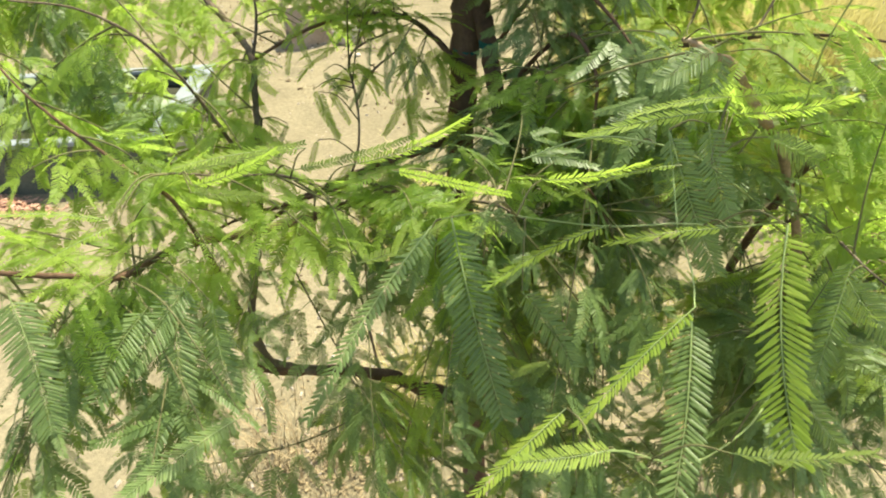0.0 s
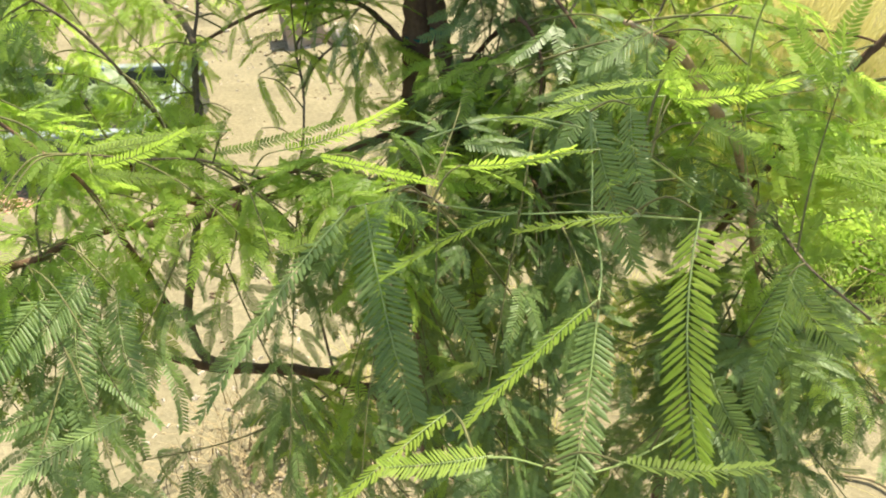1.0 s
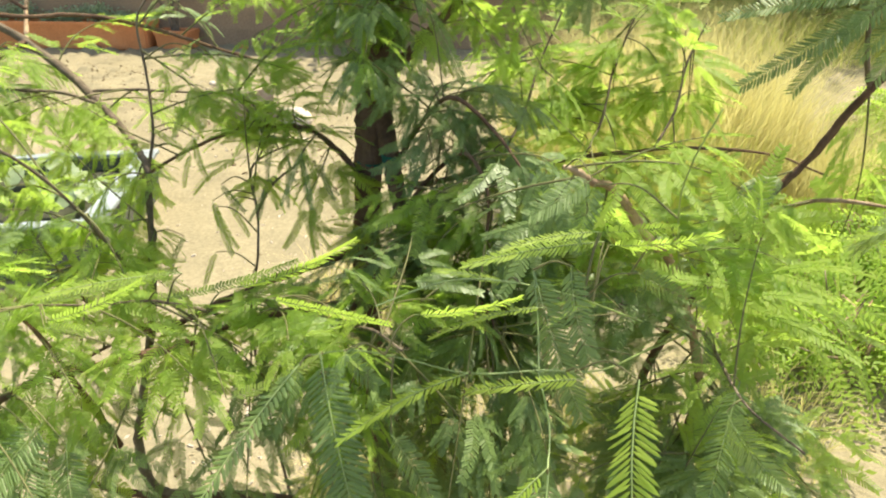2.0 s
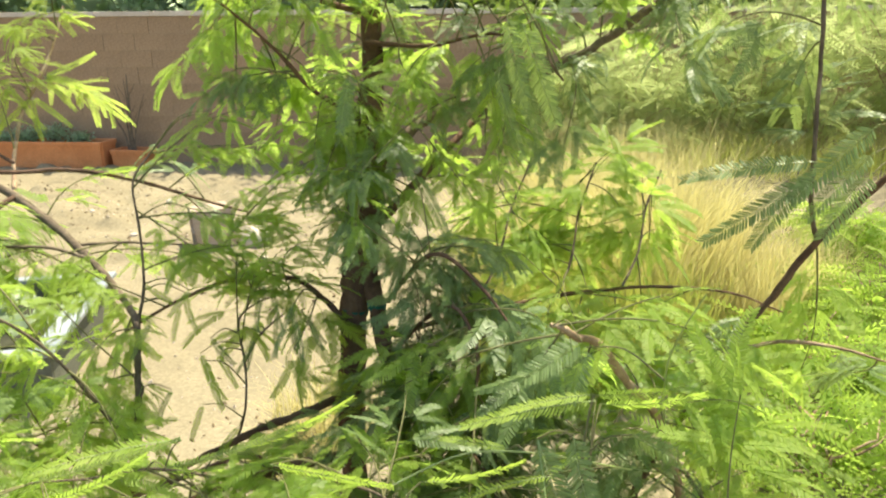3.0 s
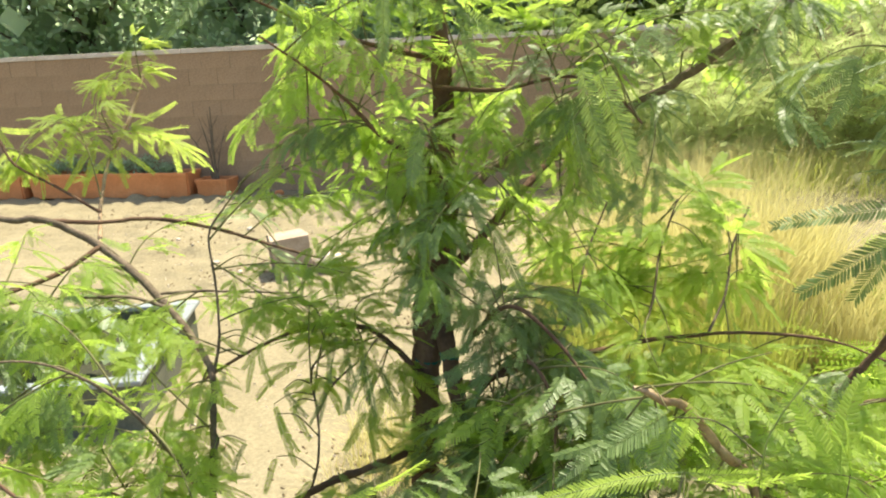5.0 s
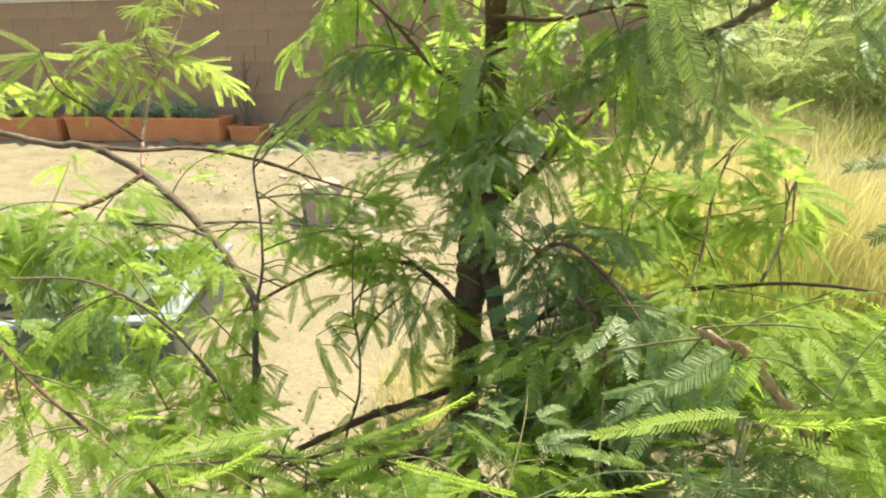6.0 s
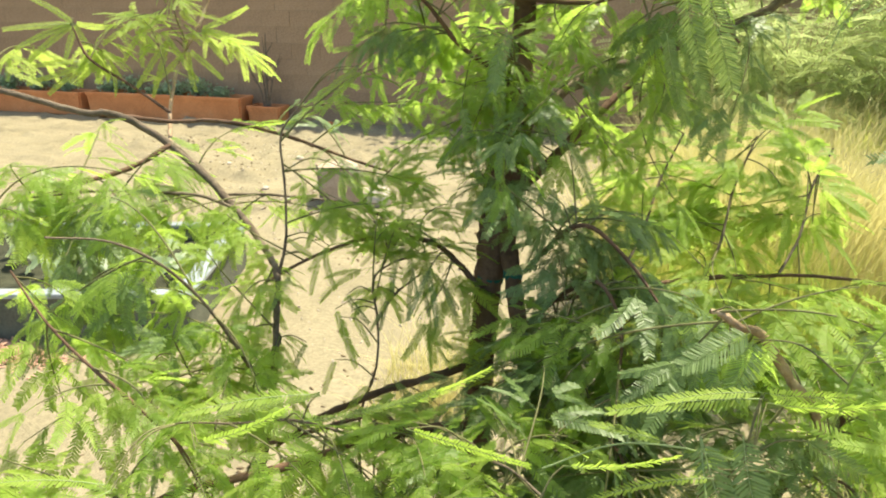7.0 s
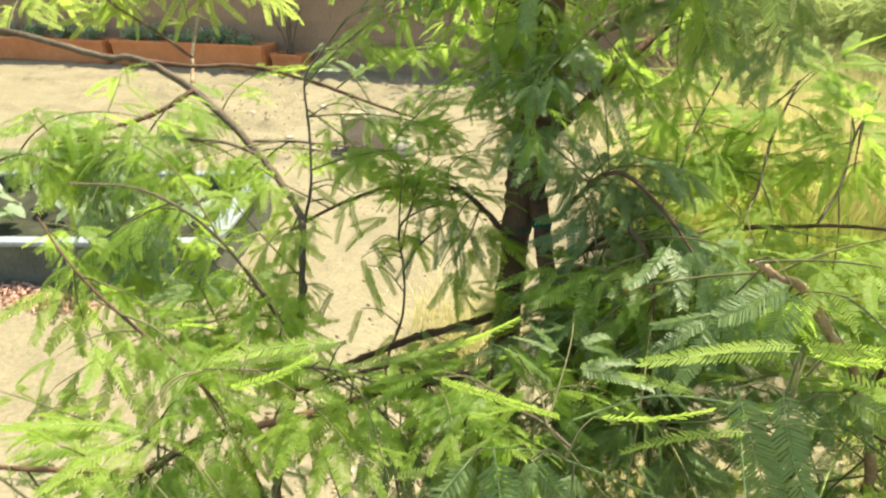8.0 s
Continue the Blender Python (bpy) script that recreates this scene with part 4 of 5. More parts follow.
pinna(bush, (0.100, 0.307, 1.163), (0.171, 0.278, 1.191), 0.028, (-0.209, -0.896, -0.391))
pinna(bush, (0.126, 0.673, 1.264), (-0.015, 0.659, 1.254), 0.037, (-0.065, -0.054, 0.996), 1)
pinna(bush, (0.131, 0.671, 1.262), (0.224, 0.631, 1.278), 0.037, (-0.160, -0.662, -0.732), 1)
pinna(bush, (-0.050, 0.578, 1.221), (0.048, 0.580, 1.226), 0.033, (0.057, -0.715, -0.697), 1)
pinna(bush, (-0.153, 0.540, 1.181), (-0.256, 0.375, 1.089), 0.040, (-0.415, -0.233, 0.880))
pinna(bush, (-0.153, 0.539, 1.179), (-0.174, 0.493, 1.136), 0.030, (-0.043, -0.667, 0.744))
pinna(sapling, (-0.488, 0.360, 1.186), (-0.434, 0.295, 1.095), 0.051, (0.387, -0.625, 0.678))
pinna(sapling, (-0.411, 0.500, 1.112), (-0.443, 0.406, 1.071), 0.053, (0.233, -0.459, 0.857))
pinna(sapling, (-0.418, 0.492, 1.109), (-0.386, 0.411, 1.026), 0.053, (0.315, -0.613, 0.725))
pinna(sapling, (-0.443, 0.465, 1.100), (-0.458, 0.376, 1.058), 0.053, (0.308, -0.456, 0.835))
pinna(sapling, (-0.389, 0.498, 1.090), (-0.348, 0.433, 1.020), 0.047, (0.008, -0.729, 0.684))
pinna(sapling, (-0.301, 0.377, 1.058), (-0.357, 0.272, 1.071), 0.041, (-0.002, 0.124, 0.992))
pinna(sapling, (-0.332, 0.663, 1.201), (-0.450, 0.580, 1.223), 0.037, (0.172, 0.018, 0.985), 1)
pinna(tree, (-0.293, 0.699, 1.166), (-0.145, 0.720, 1.196), 0.034, (0.239, -0.717, -0.655), 1)
pinna(bush, (0.250, 0.596, 1.127), (0.279, 0.535, 1.095), 0.047, (-0.797, -0.536, 0.276))
pinna(bush, (0.168, 0.437, 1.132), (0.185, 0.374, 1.115), 0.035, (-0.855, -0.338, 0.394))
pinna(bush, (-0.059, 0.505, 1.138), (-0.010, 0.451, 1.096), 0.040, (-0.487, -0.760, 0.431))
pinna(bush, (0.280, 0.670, 1.112), (0.221, 0.565, 1.003), 0.047, (-0.653, -0.342, 0.676))
pinna(bush, (0.257, 0.746, 1.131), (0.247, 0.717, 1.096), 0.034, (-0.687, -0.459, 0.563))
pinna(tree, (-0.242, 0.555, 1.119), (-0.127, 0.592, 1.154), 0.029, (0.384, -0.848, -0.365))
pinna(tree, (-0.440, 0.560, 1.210), (-0.311, 0.618, 1.217), 0.020, (0.382, -0.791, -0.477))
pinna(tree, (-0.330, 0.619, 1.194), (-0.194, 0.653, 1.202), 0.020, (0.236, -0.857, -0.457))
pinna(tree, (-0.221, 0.637, 1.192), (-0.090, 0.624, 1.168), 0.022, (-0.156, -0.920, -0.360), 1)
pinna(bush, (0.111, 0.695, 1.322), (0.050, 0.669, 1.296), 0.041, (-0.111, -0.564, 0.818))
pinna(bush, (0.114, 0.692, 1.317), (0.092, 0.655, 1.280), 0.041, (-0.422, -0.509, 0.750))
pinna(bush, (0.154, 0.613, 1.262), (0.187, 0.582, 1.252), 0.030, (-0.658, -0.745, 0.109))
pinna(bush, (0.433, 0.955, 1.473), (0.269, 0.970, 1.470), 0.040, (-0.070, -0.608, 0.791))
pinna(bush, (0.432, 0.952, 1.456), (0.290, 0.938, 1.376), 0.046, (-0.381, -0.517, 0.767))
pinna(bush, (0.433, 0.953, 1.459), (0.343, 0.921, 1.376), 0.041, (-0.516, -0.450, 0.729))
pinna(bush, (0.482, 0.907, 1.467), (0.424, 0.891, 1.389), 0.047, (-0.688, -0.411, 0.599))
pinna(tree, (0.043, 0.892, 1.647), (0.074, 0.859, 1.531), 0.043, (-0.554, -0.828, 0.089))
pinna(tree, (0.024, 0.893, 1.658), (0.040, 0.865, 1.564), 0.040, (-0.667, -0.738, 0.101))
pinna(tree, (-0.198, 0.856, 1.780), (-0.213, 0.838, 1.676), 0.030, (-0.371, -0.904, 0.211))
pinna(tree, (-0.175, 0.917, 1.589), (-0.190, 0.883, 1.521), 0.032, (-0.377, -0.793, 0.478))
pinna(sapling, (-0.385, 0.838, 1.773), (-0.443, 0.788, 1.720), 0.035, (0.060, -0.753, 0.655))
pinna(sapling, (-1.082, 1.229, 1.573), (-1.145, 1.128, 1.577), 0.019, (0.697, -0.408, 0.590), 2)
pinna(sapling, (-1.082, 1.229, 1.573), (-1.136, 1.134, 1.536), 0.019, (0.525, -0.554, 0.646), 2)
pinna(sapling, (-1.082, 1.229, 1.573), (-1.132, 1.137, 1.510), 0.019, (0.419, -0.652, 0.632), 2)
pinna(sapling, (-1.082, 1.229, 1.573), (-1.081, 1.185, 1.515), 0.019, (0.203, -0.780, 0.592), 2)
pinna(sapling, (-1.082, 1.229, 1.573), (-1.048, 1.216, 1.525), 0.019, (-0.049, -0.971, 0.236), 2)
pinna(sapling, (-1.082, 1.229, 1.573), (-1.010, 1.250, 1.565), 0.019, (0.191, -0.843, -0.503), 2)
pinna(sapling, (-1.082, 1.229, 1.573), (-1.104, 1.169, 1.624), 0.019, (0.957, -0.154, 0.244), 2)
pinna(sapling, (-1.064, 1.239, 1.501), (-1.116, 1.152, 1.504), 0.019, (0.678, -0.378, 0.630), 2)
pinna(sapling, (-1.064, 1.239, 1.501), (-1.127, 1.138, 1.482), 0.019, (0.569, -0.483, 0.666), 2)
pinna(sapling, (-1.064, 1.239, 1.501), (-1.104, 1.158, 1.460), 0.019, (0.450, -0.566, 0.691), 2)
pinna(sapling, (-1.064, 1.239, 1.501), (-1.073, 1.187, 1.469), 0.019, (0.374, -0.541, 0.753), 2)
pinna(sapling, (-0.979, 1.313, 1.581), (-1.027, 1.235, 1.547), 0.019, (0.477, -0.587, 0.655), 2)
pinna(sapling, (-0.979, 1.313, 1.581), (-1.003, 1.252, 1.509), 0.019, (0.218, -0.780, 0.586), 2)
pinna(sapling, (-0.979, 1.313, 1.581), (-0.980, 1.269, 1.498), 0.019, (0.080, -0.884, 0.460), 2)
pinna(sapling, (-0.979, 1.313, 1.581), (-0.988, 1.268, 1.593), 0.019, (0.911, -0.088, 0.404), 2)
pinna(sapling, (-0.948, 1.333, 1.543), (-0.990, 1.256, 1.455), 0.019, (0.209, -0.781, 0.588), 2)
pinna(sapling, (-0.948, 1.333, 1.543), (-0.970, 1.270, 1.443), 0.019, (0.116, -0.849, 0.515), 2)
pinna(sapling, (-0.948, 1.333, 1.543), (-0.900, 1.322, 1.461), 0.019, (-0.077, -0.993, 0.088), 2)
pinna(sapling, (-0.897, 1.369, 1.559), (-0.799, 1.395, 1.597), 0.019, (0.415, -0.690, -0.593), 2)
pinna(sapling, (-0.897, 1.369, 1.559), (-0.831, 1.374, 1.543), 0.019, (-0.030, -0.910, -0.414), 2)
pinna(sapling, (-0.897, 1.369, 1.559), (-0.788, 1.397, 1.525), 0.019, (0.100, -0.893, -0.440), 2)
pinna(sapling, (-0.897, 1.369, 1.559), (-0.843, 1.363, 1.493), 0.019, (-0.129, -0.992, -0.015), 2)
pinna(sapling, (-0.918, 1.352, 1.520), (-0.858, 1.349, 1.460), 0.019, (-0.106, -0.993, -0.054), 2)
pinna(sapling, (-0.918, 1.352, 1.520), (-0.900, 1.320, 1.445), 0.019, (-0.053, -0.922, 0.384), 2)
pinna(sapling, (-0.918, 1.352, 1.520), (-0.959, 1.281, 1.464), 0.019, (0.290, -0.687, 0.666), 2)
pinna(bush, (0.072, 0.536, 1.263), (-0.024, 0.520, 1.261), 0.022, (-0.052, 0.180, 0.982), 1)
pinna(bush, (0.118, 0.638, 1.290), (0.028, 0.629, 1.287), 0.025, (-0.031, -0.010, 0.999), 1)
pinna(bush, (0.120, 0.638, 1.290), (0.177, 0.602, 1.299), 0.025, (-0.389, -0.745, -0.542), 1)
pinna(bush, (0.091, 0.553, 1.295), (0.106, 0.488, 1.244), 0.036, (-0.568, -0.586, 0.578))
pinna(bush, (0.035, 0.578, 1.262), (-0.029, 0.578, 1.275), 0.021, (0.201, 0.028, 0.979), 1)
pinna(bush, (-0.093, 0.493, 1.232), (-0.058, 0.462, 1.223), 0.026, (-0.537, -0.723, 0.434))
pinna(bush, (-0.090, 0.493, 1.231), (-0.102, 0.453, 1.219), 0.021, (-0.376, -0.159, 0.913))
pinna(tree, (-0.447, 0.456, 1.209), (-0.510, 0.394, 1.256), 0.025, (0.292, 0.369, 0.882), 1)
pinna(tree, (-0.442, 0.456, 1.204), (-0.484, 0.377, 1.208), 0.027, (-0.061, 0.091, 0.994), 1)
pinna(tree, (-0.401, 0.531, 1.212), (-0.320, 0.567, 1.227), 0.023, (0.430, -0.754, -0.497), 1)
pinna(tree, (-0.402, 0.527, 1.207), (-0.330, 0.533, 1.192), 0.023, (0.025, -0.963, -0.270))
pinna(bush, (0.484, 0.918, 1.526), (0.387, 0.921, 1.436), 0.046, (-0.538, -0.635, 0.554))
pinna(bush, (0.483, 0.913, 1.493), (0.403, 0.910, 1.421), 0.039, (-0.587, -0.469, 0.660))
pinna(tree, (-0.211, 1.030, 1.567), (-0.219, 0.995, 1.488), 0.029, (-0.253, -0.878, 0.407))
pinna(tree, (-0.232, 1.000, 1.809), (-0.254, 0.983, 1.673), 0.031, (-0.298, -0.940, 0.167))
pinna(tree, (0.038, 1.041, 1.609), (0.064, 1.006, 1.494), 0.039, (-0.542, -0.830, 0.131))
pinna(tree, (0.053, 1.040, 1.608), (0.084, 1.010, 1.524), 0.035, (-0.634, -0.772, 0.050))
pinna(tree, (-0.400, 0.993, 1.533), (-0.453, 0.939, 1.498), 0.018, (0.016, -0.552, 0.833), 2)
pinna(tree, (-0.397, 0.994, 1.528), (-0.441, 0.940, 1.473), 0.018, (-0.156, -0.639, 0.753), 2)
pinna(tree, (-0.323, 1.034, 1.683), (-0.382, 0.989, 1.661), 0.023, (0.156, -0.605, 0.781), 1)
pinna(tree, (-0.100, 1.033, 1.731), (-0.027, 1.021, 1.700), 0.024, (-0.405, -0.562, -0.721), 1)
pinna(tree, (-0.204, 1.011, 1.563), (-0.203, 0.975, 1.439), 0.027, (-0.334, -0.905, 0.263))
pinna(tree, (-0.152, 1.015, 1.515), (-0.178, 0.986, 1.476), 0.024, (-0.275, -0.676, 0.684))
pinna(tree, (-0.250, 0.993, 1.484), (-0.225, 0.960, 1.393), 0.024, (-0.409, -0.887, 0.213))
pinna(tree, (0.028, 0.977, 1.599), (0.055, 0.949, 1.518), 0.028, (-0.594, -0.800, 0.078))
pinna(tree, (0.013, 0.977, 1.585), (0.033, 0.945, 1.477), 0.030, (-0.630, -0.768, 0.111))
pinna(tree, (-0.103, 0.979, 1.447), (-0.062, 0.940, 1.359), 0.026, (-0.473, -0.867, 0.159))
pinna(tree, (-0.108, 0.961, 1.369), (-0.140, 0.911, 1.291), 0.026, (-0.392, -0.696, 0.602))
pinna(tree, (-0.277, 0.927, 1.263), (-0.301, 0.872, 1.207), 0.016, (-0.386, -0.575, 0.722))
pinna(tree, (-0.280, 0.923, 1.256), (-0.260, 0.879, 1.196), 0.017, (-0.466, -0.779, 0.419))
pinna(tree, (-0.396, 0.876, 1.194), (-0.365, 0.835, 1.139), 0.023, (-0.509, -0.800, 0.317), 1)
pinna(tree, (-0.576, 0.736, 1.180), (-0.545, 0.691, 1.123), 0.022, (0.156, -0.737, 0.658))
pinna(tree, (-0.529, 0.765, 1.171), (-0.487, 0.729, 1.117), 0.022, (0.077, -0.803, 0.591))
pinna(tree, (-0.350, 0.980, 1.203), (-0.376, 0.925, 1.156), 0.014, (-0.221, -0.566, 0.794))
pinna(tree, (-0.357, 0.975, 1.197), (-0.360, 0.930, 1.154), 0.013, (-0.340, -0.639, 0.690))
pinna(tree, (-0.327, 0.994, 1.217), (-0.323, 0.950, 1.168), 0.014, (-0.410, -0.698, 0.587))
pinna(tree, (-0.308, 1.006, 1.233), (-0.293, 0.960, 1.170), 0.015, (-0.452, -0.770, 0.450))
pinna(tree, (-0.295, 1.006, 1.225), (-0.257, 0.974, 1.178), 0.015, (-0.477, -0.852, 0.216))
pinna(tree, (-0.430, 0.936, 1.176), (-0.392, 0.898, 1.118), 0.020, (-0.352, -0.871, 0.342), 1)
pinna(tree, (-0.408, 0.944, 1.171), (-0.375, 0.913, 1.132), 0.017, (-0.400, -0.850, 0.344), 1)
pinna(tree, (-0.497, 0.927, 1.227), (-0.511, 0.880, 1.195), 0.015, (-0.085, -0.547, 0.833))
pinna(tree, (-0.469, 0.951, 1.249), (-0.494, 0.928, 1.285), 0.017, (0.858, -0.219, 0.465), 1)
pinna(tree, (-0.401, 0.988, 1.270), (-0.434, 0.964, 1.305), 0.017, (0.795, -0.294, 0.531), 1)
pinna(tree, (-0.390, 0.994, 1.274), (-0.338, 1.002, 1.310), 0.017, (0.417, -0.804, -0.423), 1)
pinna(tree, (-0.369, 1.000, 1.269), (-0.314, 0.994, 1.263), 0.015, (-0.138, -0.947, -0.290), 1)
pinna(tree, (-0.461, 0.952, 1.243), (-0.463, 0.913, 1.210), 0.015, (-0.216, -0.621, 0.753), 1)
pinna(tree, (-0.462, 0.898, 1.133), (-0.469, 0.850, 1.100), 0.015, (-0.195, -0.531, 0.825))
pinna(tree, (-0.420, 0.904, 1.107), (-0.425, 0.859, 1.078), 0.017, (-0.246, -0.504, 0.828), 1)
pinna(tree, (-0.367, 0.905, 1.072), (-0.389, 0.855, 1.048), 0.019, (-0.143, -0.369, 0.918), 1)
pinna(tree, (-0.332, 0.920, 1.074), (-0.283, 0.892, 1.045), 0.019, (-0.397, -0.897, 0.193))
pinna(tree, (-0.335, 0.980, 1.274), (-0.344, 0.931, 1.227), 0.017, (-0.278, -0.635, 0.721))
pinna(tree, (-0.324, 0.984, 1.272), (-0.311, 0.940, 1.218), 0.017, (-0.391, -0.756, 0.525))
pinna(tree, (-0.305, 0.989, 1.269), (-0.278, 0.951, 1.217), 0.017, (-0.432, -0.819, 0.378), 1)
pinna(tree, (-0.372, 0.968, 1.280), (-0.396, 0.930, 1.272), 0.015, (0.186, -0.321, 0.929), 1)
pinna(tree, (-0.435, 0.937, 1.277), (-0.451, 0.894, 1.256), 0.017, (-0.003, -0.448, 0.894), 1)
pinna(tree, (-0.442, 0.933, 1.275), (-0.420, 0.897, 1.229), 0.017, (-0.311, -0.820, 0.480), 1)
pinna(tree, (-0.380, 0.980, 1.319), (-0.402, 0.962, 1.360), 0.015, (0.897, -0.286, 0.338), 1)
pinna(tree, (-0.431, 0.980, 1.388), (-0.456, 0.938, 1.370), 0.017, (0.146, -0.473, 0.869), 1)
pinna(tree, (-0.404, 0.919, 1.209), (-0.366, 0.896, 1.178), 0.017, (-0.349, -0.900, 0.260))
pinna(tree, (-0.273, 0.981, 1.228), (-0.246, 0.944, 1.185), 0.015, (-0.471, -0.790, 0.392))

for at, r in (((-0.213, 1.043, 1.211), 0.0222), ((-0.173, 1.024, 1.227), 0.0148)):
    bm = bmesh.new()
    for dz, rr in ((-0.002, 1.0), (0.003, 1.05)):
        bmesh.ops.create_cone(bm, segments=20, radius1=r * rr, radius2=r * rr * 0.98, depth=0.007, cap_ends=False, matrix=Matrix.Translation((at[0] + 0.205, at[1] - 0.98, at[2] + dz)) @ Euler((0.12, 0.15, 0)).to_matrix().to_4x4())
    part("tie_tape", bm, TAPE, tree.ob, "teal nursery tape")
bm = bmesh.new()
bmesh.ops.create_grid(bm, x_segments=8, y_segments=5, size=1)
for v in bm.verts:
    a, q = v.co.x, v.co.y
    wide = 0.006 * (1 - 0.75 * a * a)
    v.co = Vector((-0.339 + 0.205 + 0.011 * a, 1.087 - 0.98 - 0.4 * wide * q * q, 1.607 - 0.005 * a + wide * q + 0.0015 * math.sin(5 * a)))
part("dry_leaf", bm, STONE, tree.ob, "small bleached white curled leaf")
finish(tree, 150)
finish(bush, 150)

# ---------------------------------------------------------------- grass, shrubs and trees beyond
def blades(count, spread, high, lean, wide, seed, top=0.0):
    r = np.random.RandomState(seed)
    vs, fs = [], []
    s = np.array([0, 0.35, 0.7, 1.0])
    for k in range(count):
        a, rad = r.rand() * 6.283, spread * math.sqrt(r.rand())
        b = np.array([rad * math.cos(a), rad * math.sin(a), 0])
        h = high * r.uniform(0.4, 1.1)
        a2 = a + r.randn() * 1.7
        out = lean * h * r.uniform(0.1, 1.5)
        side = np.array([-math.sin(a2), math.cos(a2), 0]) * wide * r.uniform(0.6, 1.3)
        mid = b + np.stack([math.cos(a2) * out * s ** 2, math.sin(a2) * out * s ** 2, h * (s - (0.1 + 0.25 * r.rand() ** 2) * s ** 3)], -1)
        mid[1:] += r.randn(3, 3) * 0.028 * h
        tw = (1 - 0.85 * s)[:, None] * side
        n = len(vs) * 8
        vs.append(np.concatenate([mid - tw, mid + tw]))
        fs += [(n + i, n + 4 + i, n + 5 + i, n + 1 + i) for i in range(3)]
    return np.concatenate(vs), np.array(fs)


def bunch_grass(x, y, count, spread, high, mat, label, seed, lean=0.45):
    v, f = blades(count, spread, high, lean, 0.0022, seed)
    ob = part("bunch_grass", quads("bunch_grass", v, f), mat)
    ob.location = (x, y, ground_z(x, y) - 0.01)
    tagged(ob, label, "grass", "bunch grasses", "stuff")
    return ob


STRAWY = "golden dry bunch grass with fine feathery blades"
for k, (x, y, n, s, h) in enumerate(((0.35, 3.6, 2200, 0.28, 1.05), (0.72, 3.75, 2800, 0.32, 1.25), (0.05, 4.1, 1600, 0.28, 1.0), (1.02, 4.1, 2400, 0.34, 1.15), (0.5, 4.6, 1800, 0.32, 1.2), (1.3, 4.7, 1600, 0.3, 0.9), (1.35, 3.85, 1500, 0.3, 0.75), (1.7, 4.3, 1300, 0.35, 0.6))):
    bunch_grass(x, y, n, s, h, STRAW, STRAWY, 40 + k)
for k, (x, y, n, s, h) in enumerate(((0.15, 3.2, 1000, 0.26, 0.75), (0.45, 3.1, 1100, 0.26, 0.85), (0.75, 3.25, 900, 0.25, 0.8), (0.3, 3.4, 900, 0.25, 0.95))):
    bunch_grass(x, y, n, s, h, STRAW_GREEN, "green and straw bunch grass among mesquite shoots", 60 + k, 0.3)


def feather_shrub(x, y, high, wide, seed, mat, stems=40, tufts=60, name="shrub", label="wide feathery pale green desert shrub", category="shrub", droop=0.3):
    """Many fine arching stems set with small leaflets."""
    r = np.random.RandomState(seed)
    ob = thing(name, label, category, (x, y, ground_z(x, y)))
    wood, vs, fs, n = [], [], [], 0
    for k in range(stems):
        a = r.rand() * 6.283
        reach, h = wide * r.uniform(0.2, 1.0), high * r.uniform(0.55, 1.0)
        end = np.array([math.cos(a) * reach, math.sin(a) * reach, h - droop * reach * 0.5])
        bend = np.array([math.cos(a) * reach * 0.4, math.sin(a) * reach * 0.4, h * 0.75])
        s = np.linspace(0, 1, 9)[:, None]
        line = 2 * s * (1 - s) * bend + s * s * end
        line[1:] += r.randn(8, 3) * 0.03
        wood.append(tube(np.c_[line, 0.009 * (1 - 0.85 * s)], 5))
        for t in range(tufts):
            q = r.uniform(0.25, 1.0) * 8
            i = min(7, int(q))
            c = line[i] + (line[i + 1] - line[i]) * (q - i)
            d = np.array([math.cos(a), math.sin(a), 0]) * 0.5 + r.randn(3) * 0.6
            d[2] *= 0.25
            d /= np.linalg.norm(d)
            ln = r.uniform(0.2, 0.42)
            side = np.cross(d, r.randn(3))
            side /= np.linalg.norm(side) + 1e-9
            m = 12
            tt = np.linspace(0.1, 1, m)
            stemv = c + d * ln * tt[:, None] - np.array([0, 0, 0.22 * ln]) * (tt ** 2)[:, None]
            for g in (-1, 1):
                tip = stemv + (side * g * 0.8 + d * 0.6) * ln * 0.1
                w = d * ln * 0.026
                quad = np.stack([stemv, (stemv + tip) / 2 + w, tip, (stemv + tip) / 2 - w], 1).reshape(-1, 3)
                vs.append(quad)
                fs.append(np.arange(m * 4).reshape(-1, 4) + n)
                n += m * 4
    v, f = join(wood)
    tagged(part("stem_growth", quads("stem_growth", v, f), BARK_TAN, ob), kind="stuff")
    tagged(part("foliage", quads("foliage", np.concatenate(vs), np.concatenate(fs)), mat, ob), kind="stuff")
    return ob


for k, (x, y, h, w) in enumerate(((1.5, 8.0, 1.5, 1.1), (2.7, 7.9, 1.95, 1.5), (4.2, 7.6, 2.3, 1.6), (0.6, 8.3, 1.2, 0.8), (5.8, 7.0, 2.4, 1.7))):
    feather_shrub(x, y, h, w, 80 + k, LEAF_BUSH, 46, 36)
for k, (x, y, h, w) in enumerate(((1.2, 7.6, 0.75, 0.7), (2.15, 7.6, 0.85, 0.8), (3.2, 7.6, 0.85, 0.8), (4.4, 7.4, 0.95, 0.9))):
    feather_shrub(x, y, h, w, 90 + k, LEAF_BUSH, 30, 24, label="low feathery yellow-green desert shrub")


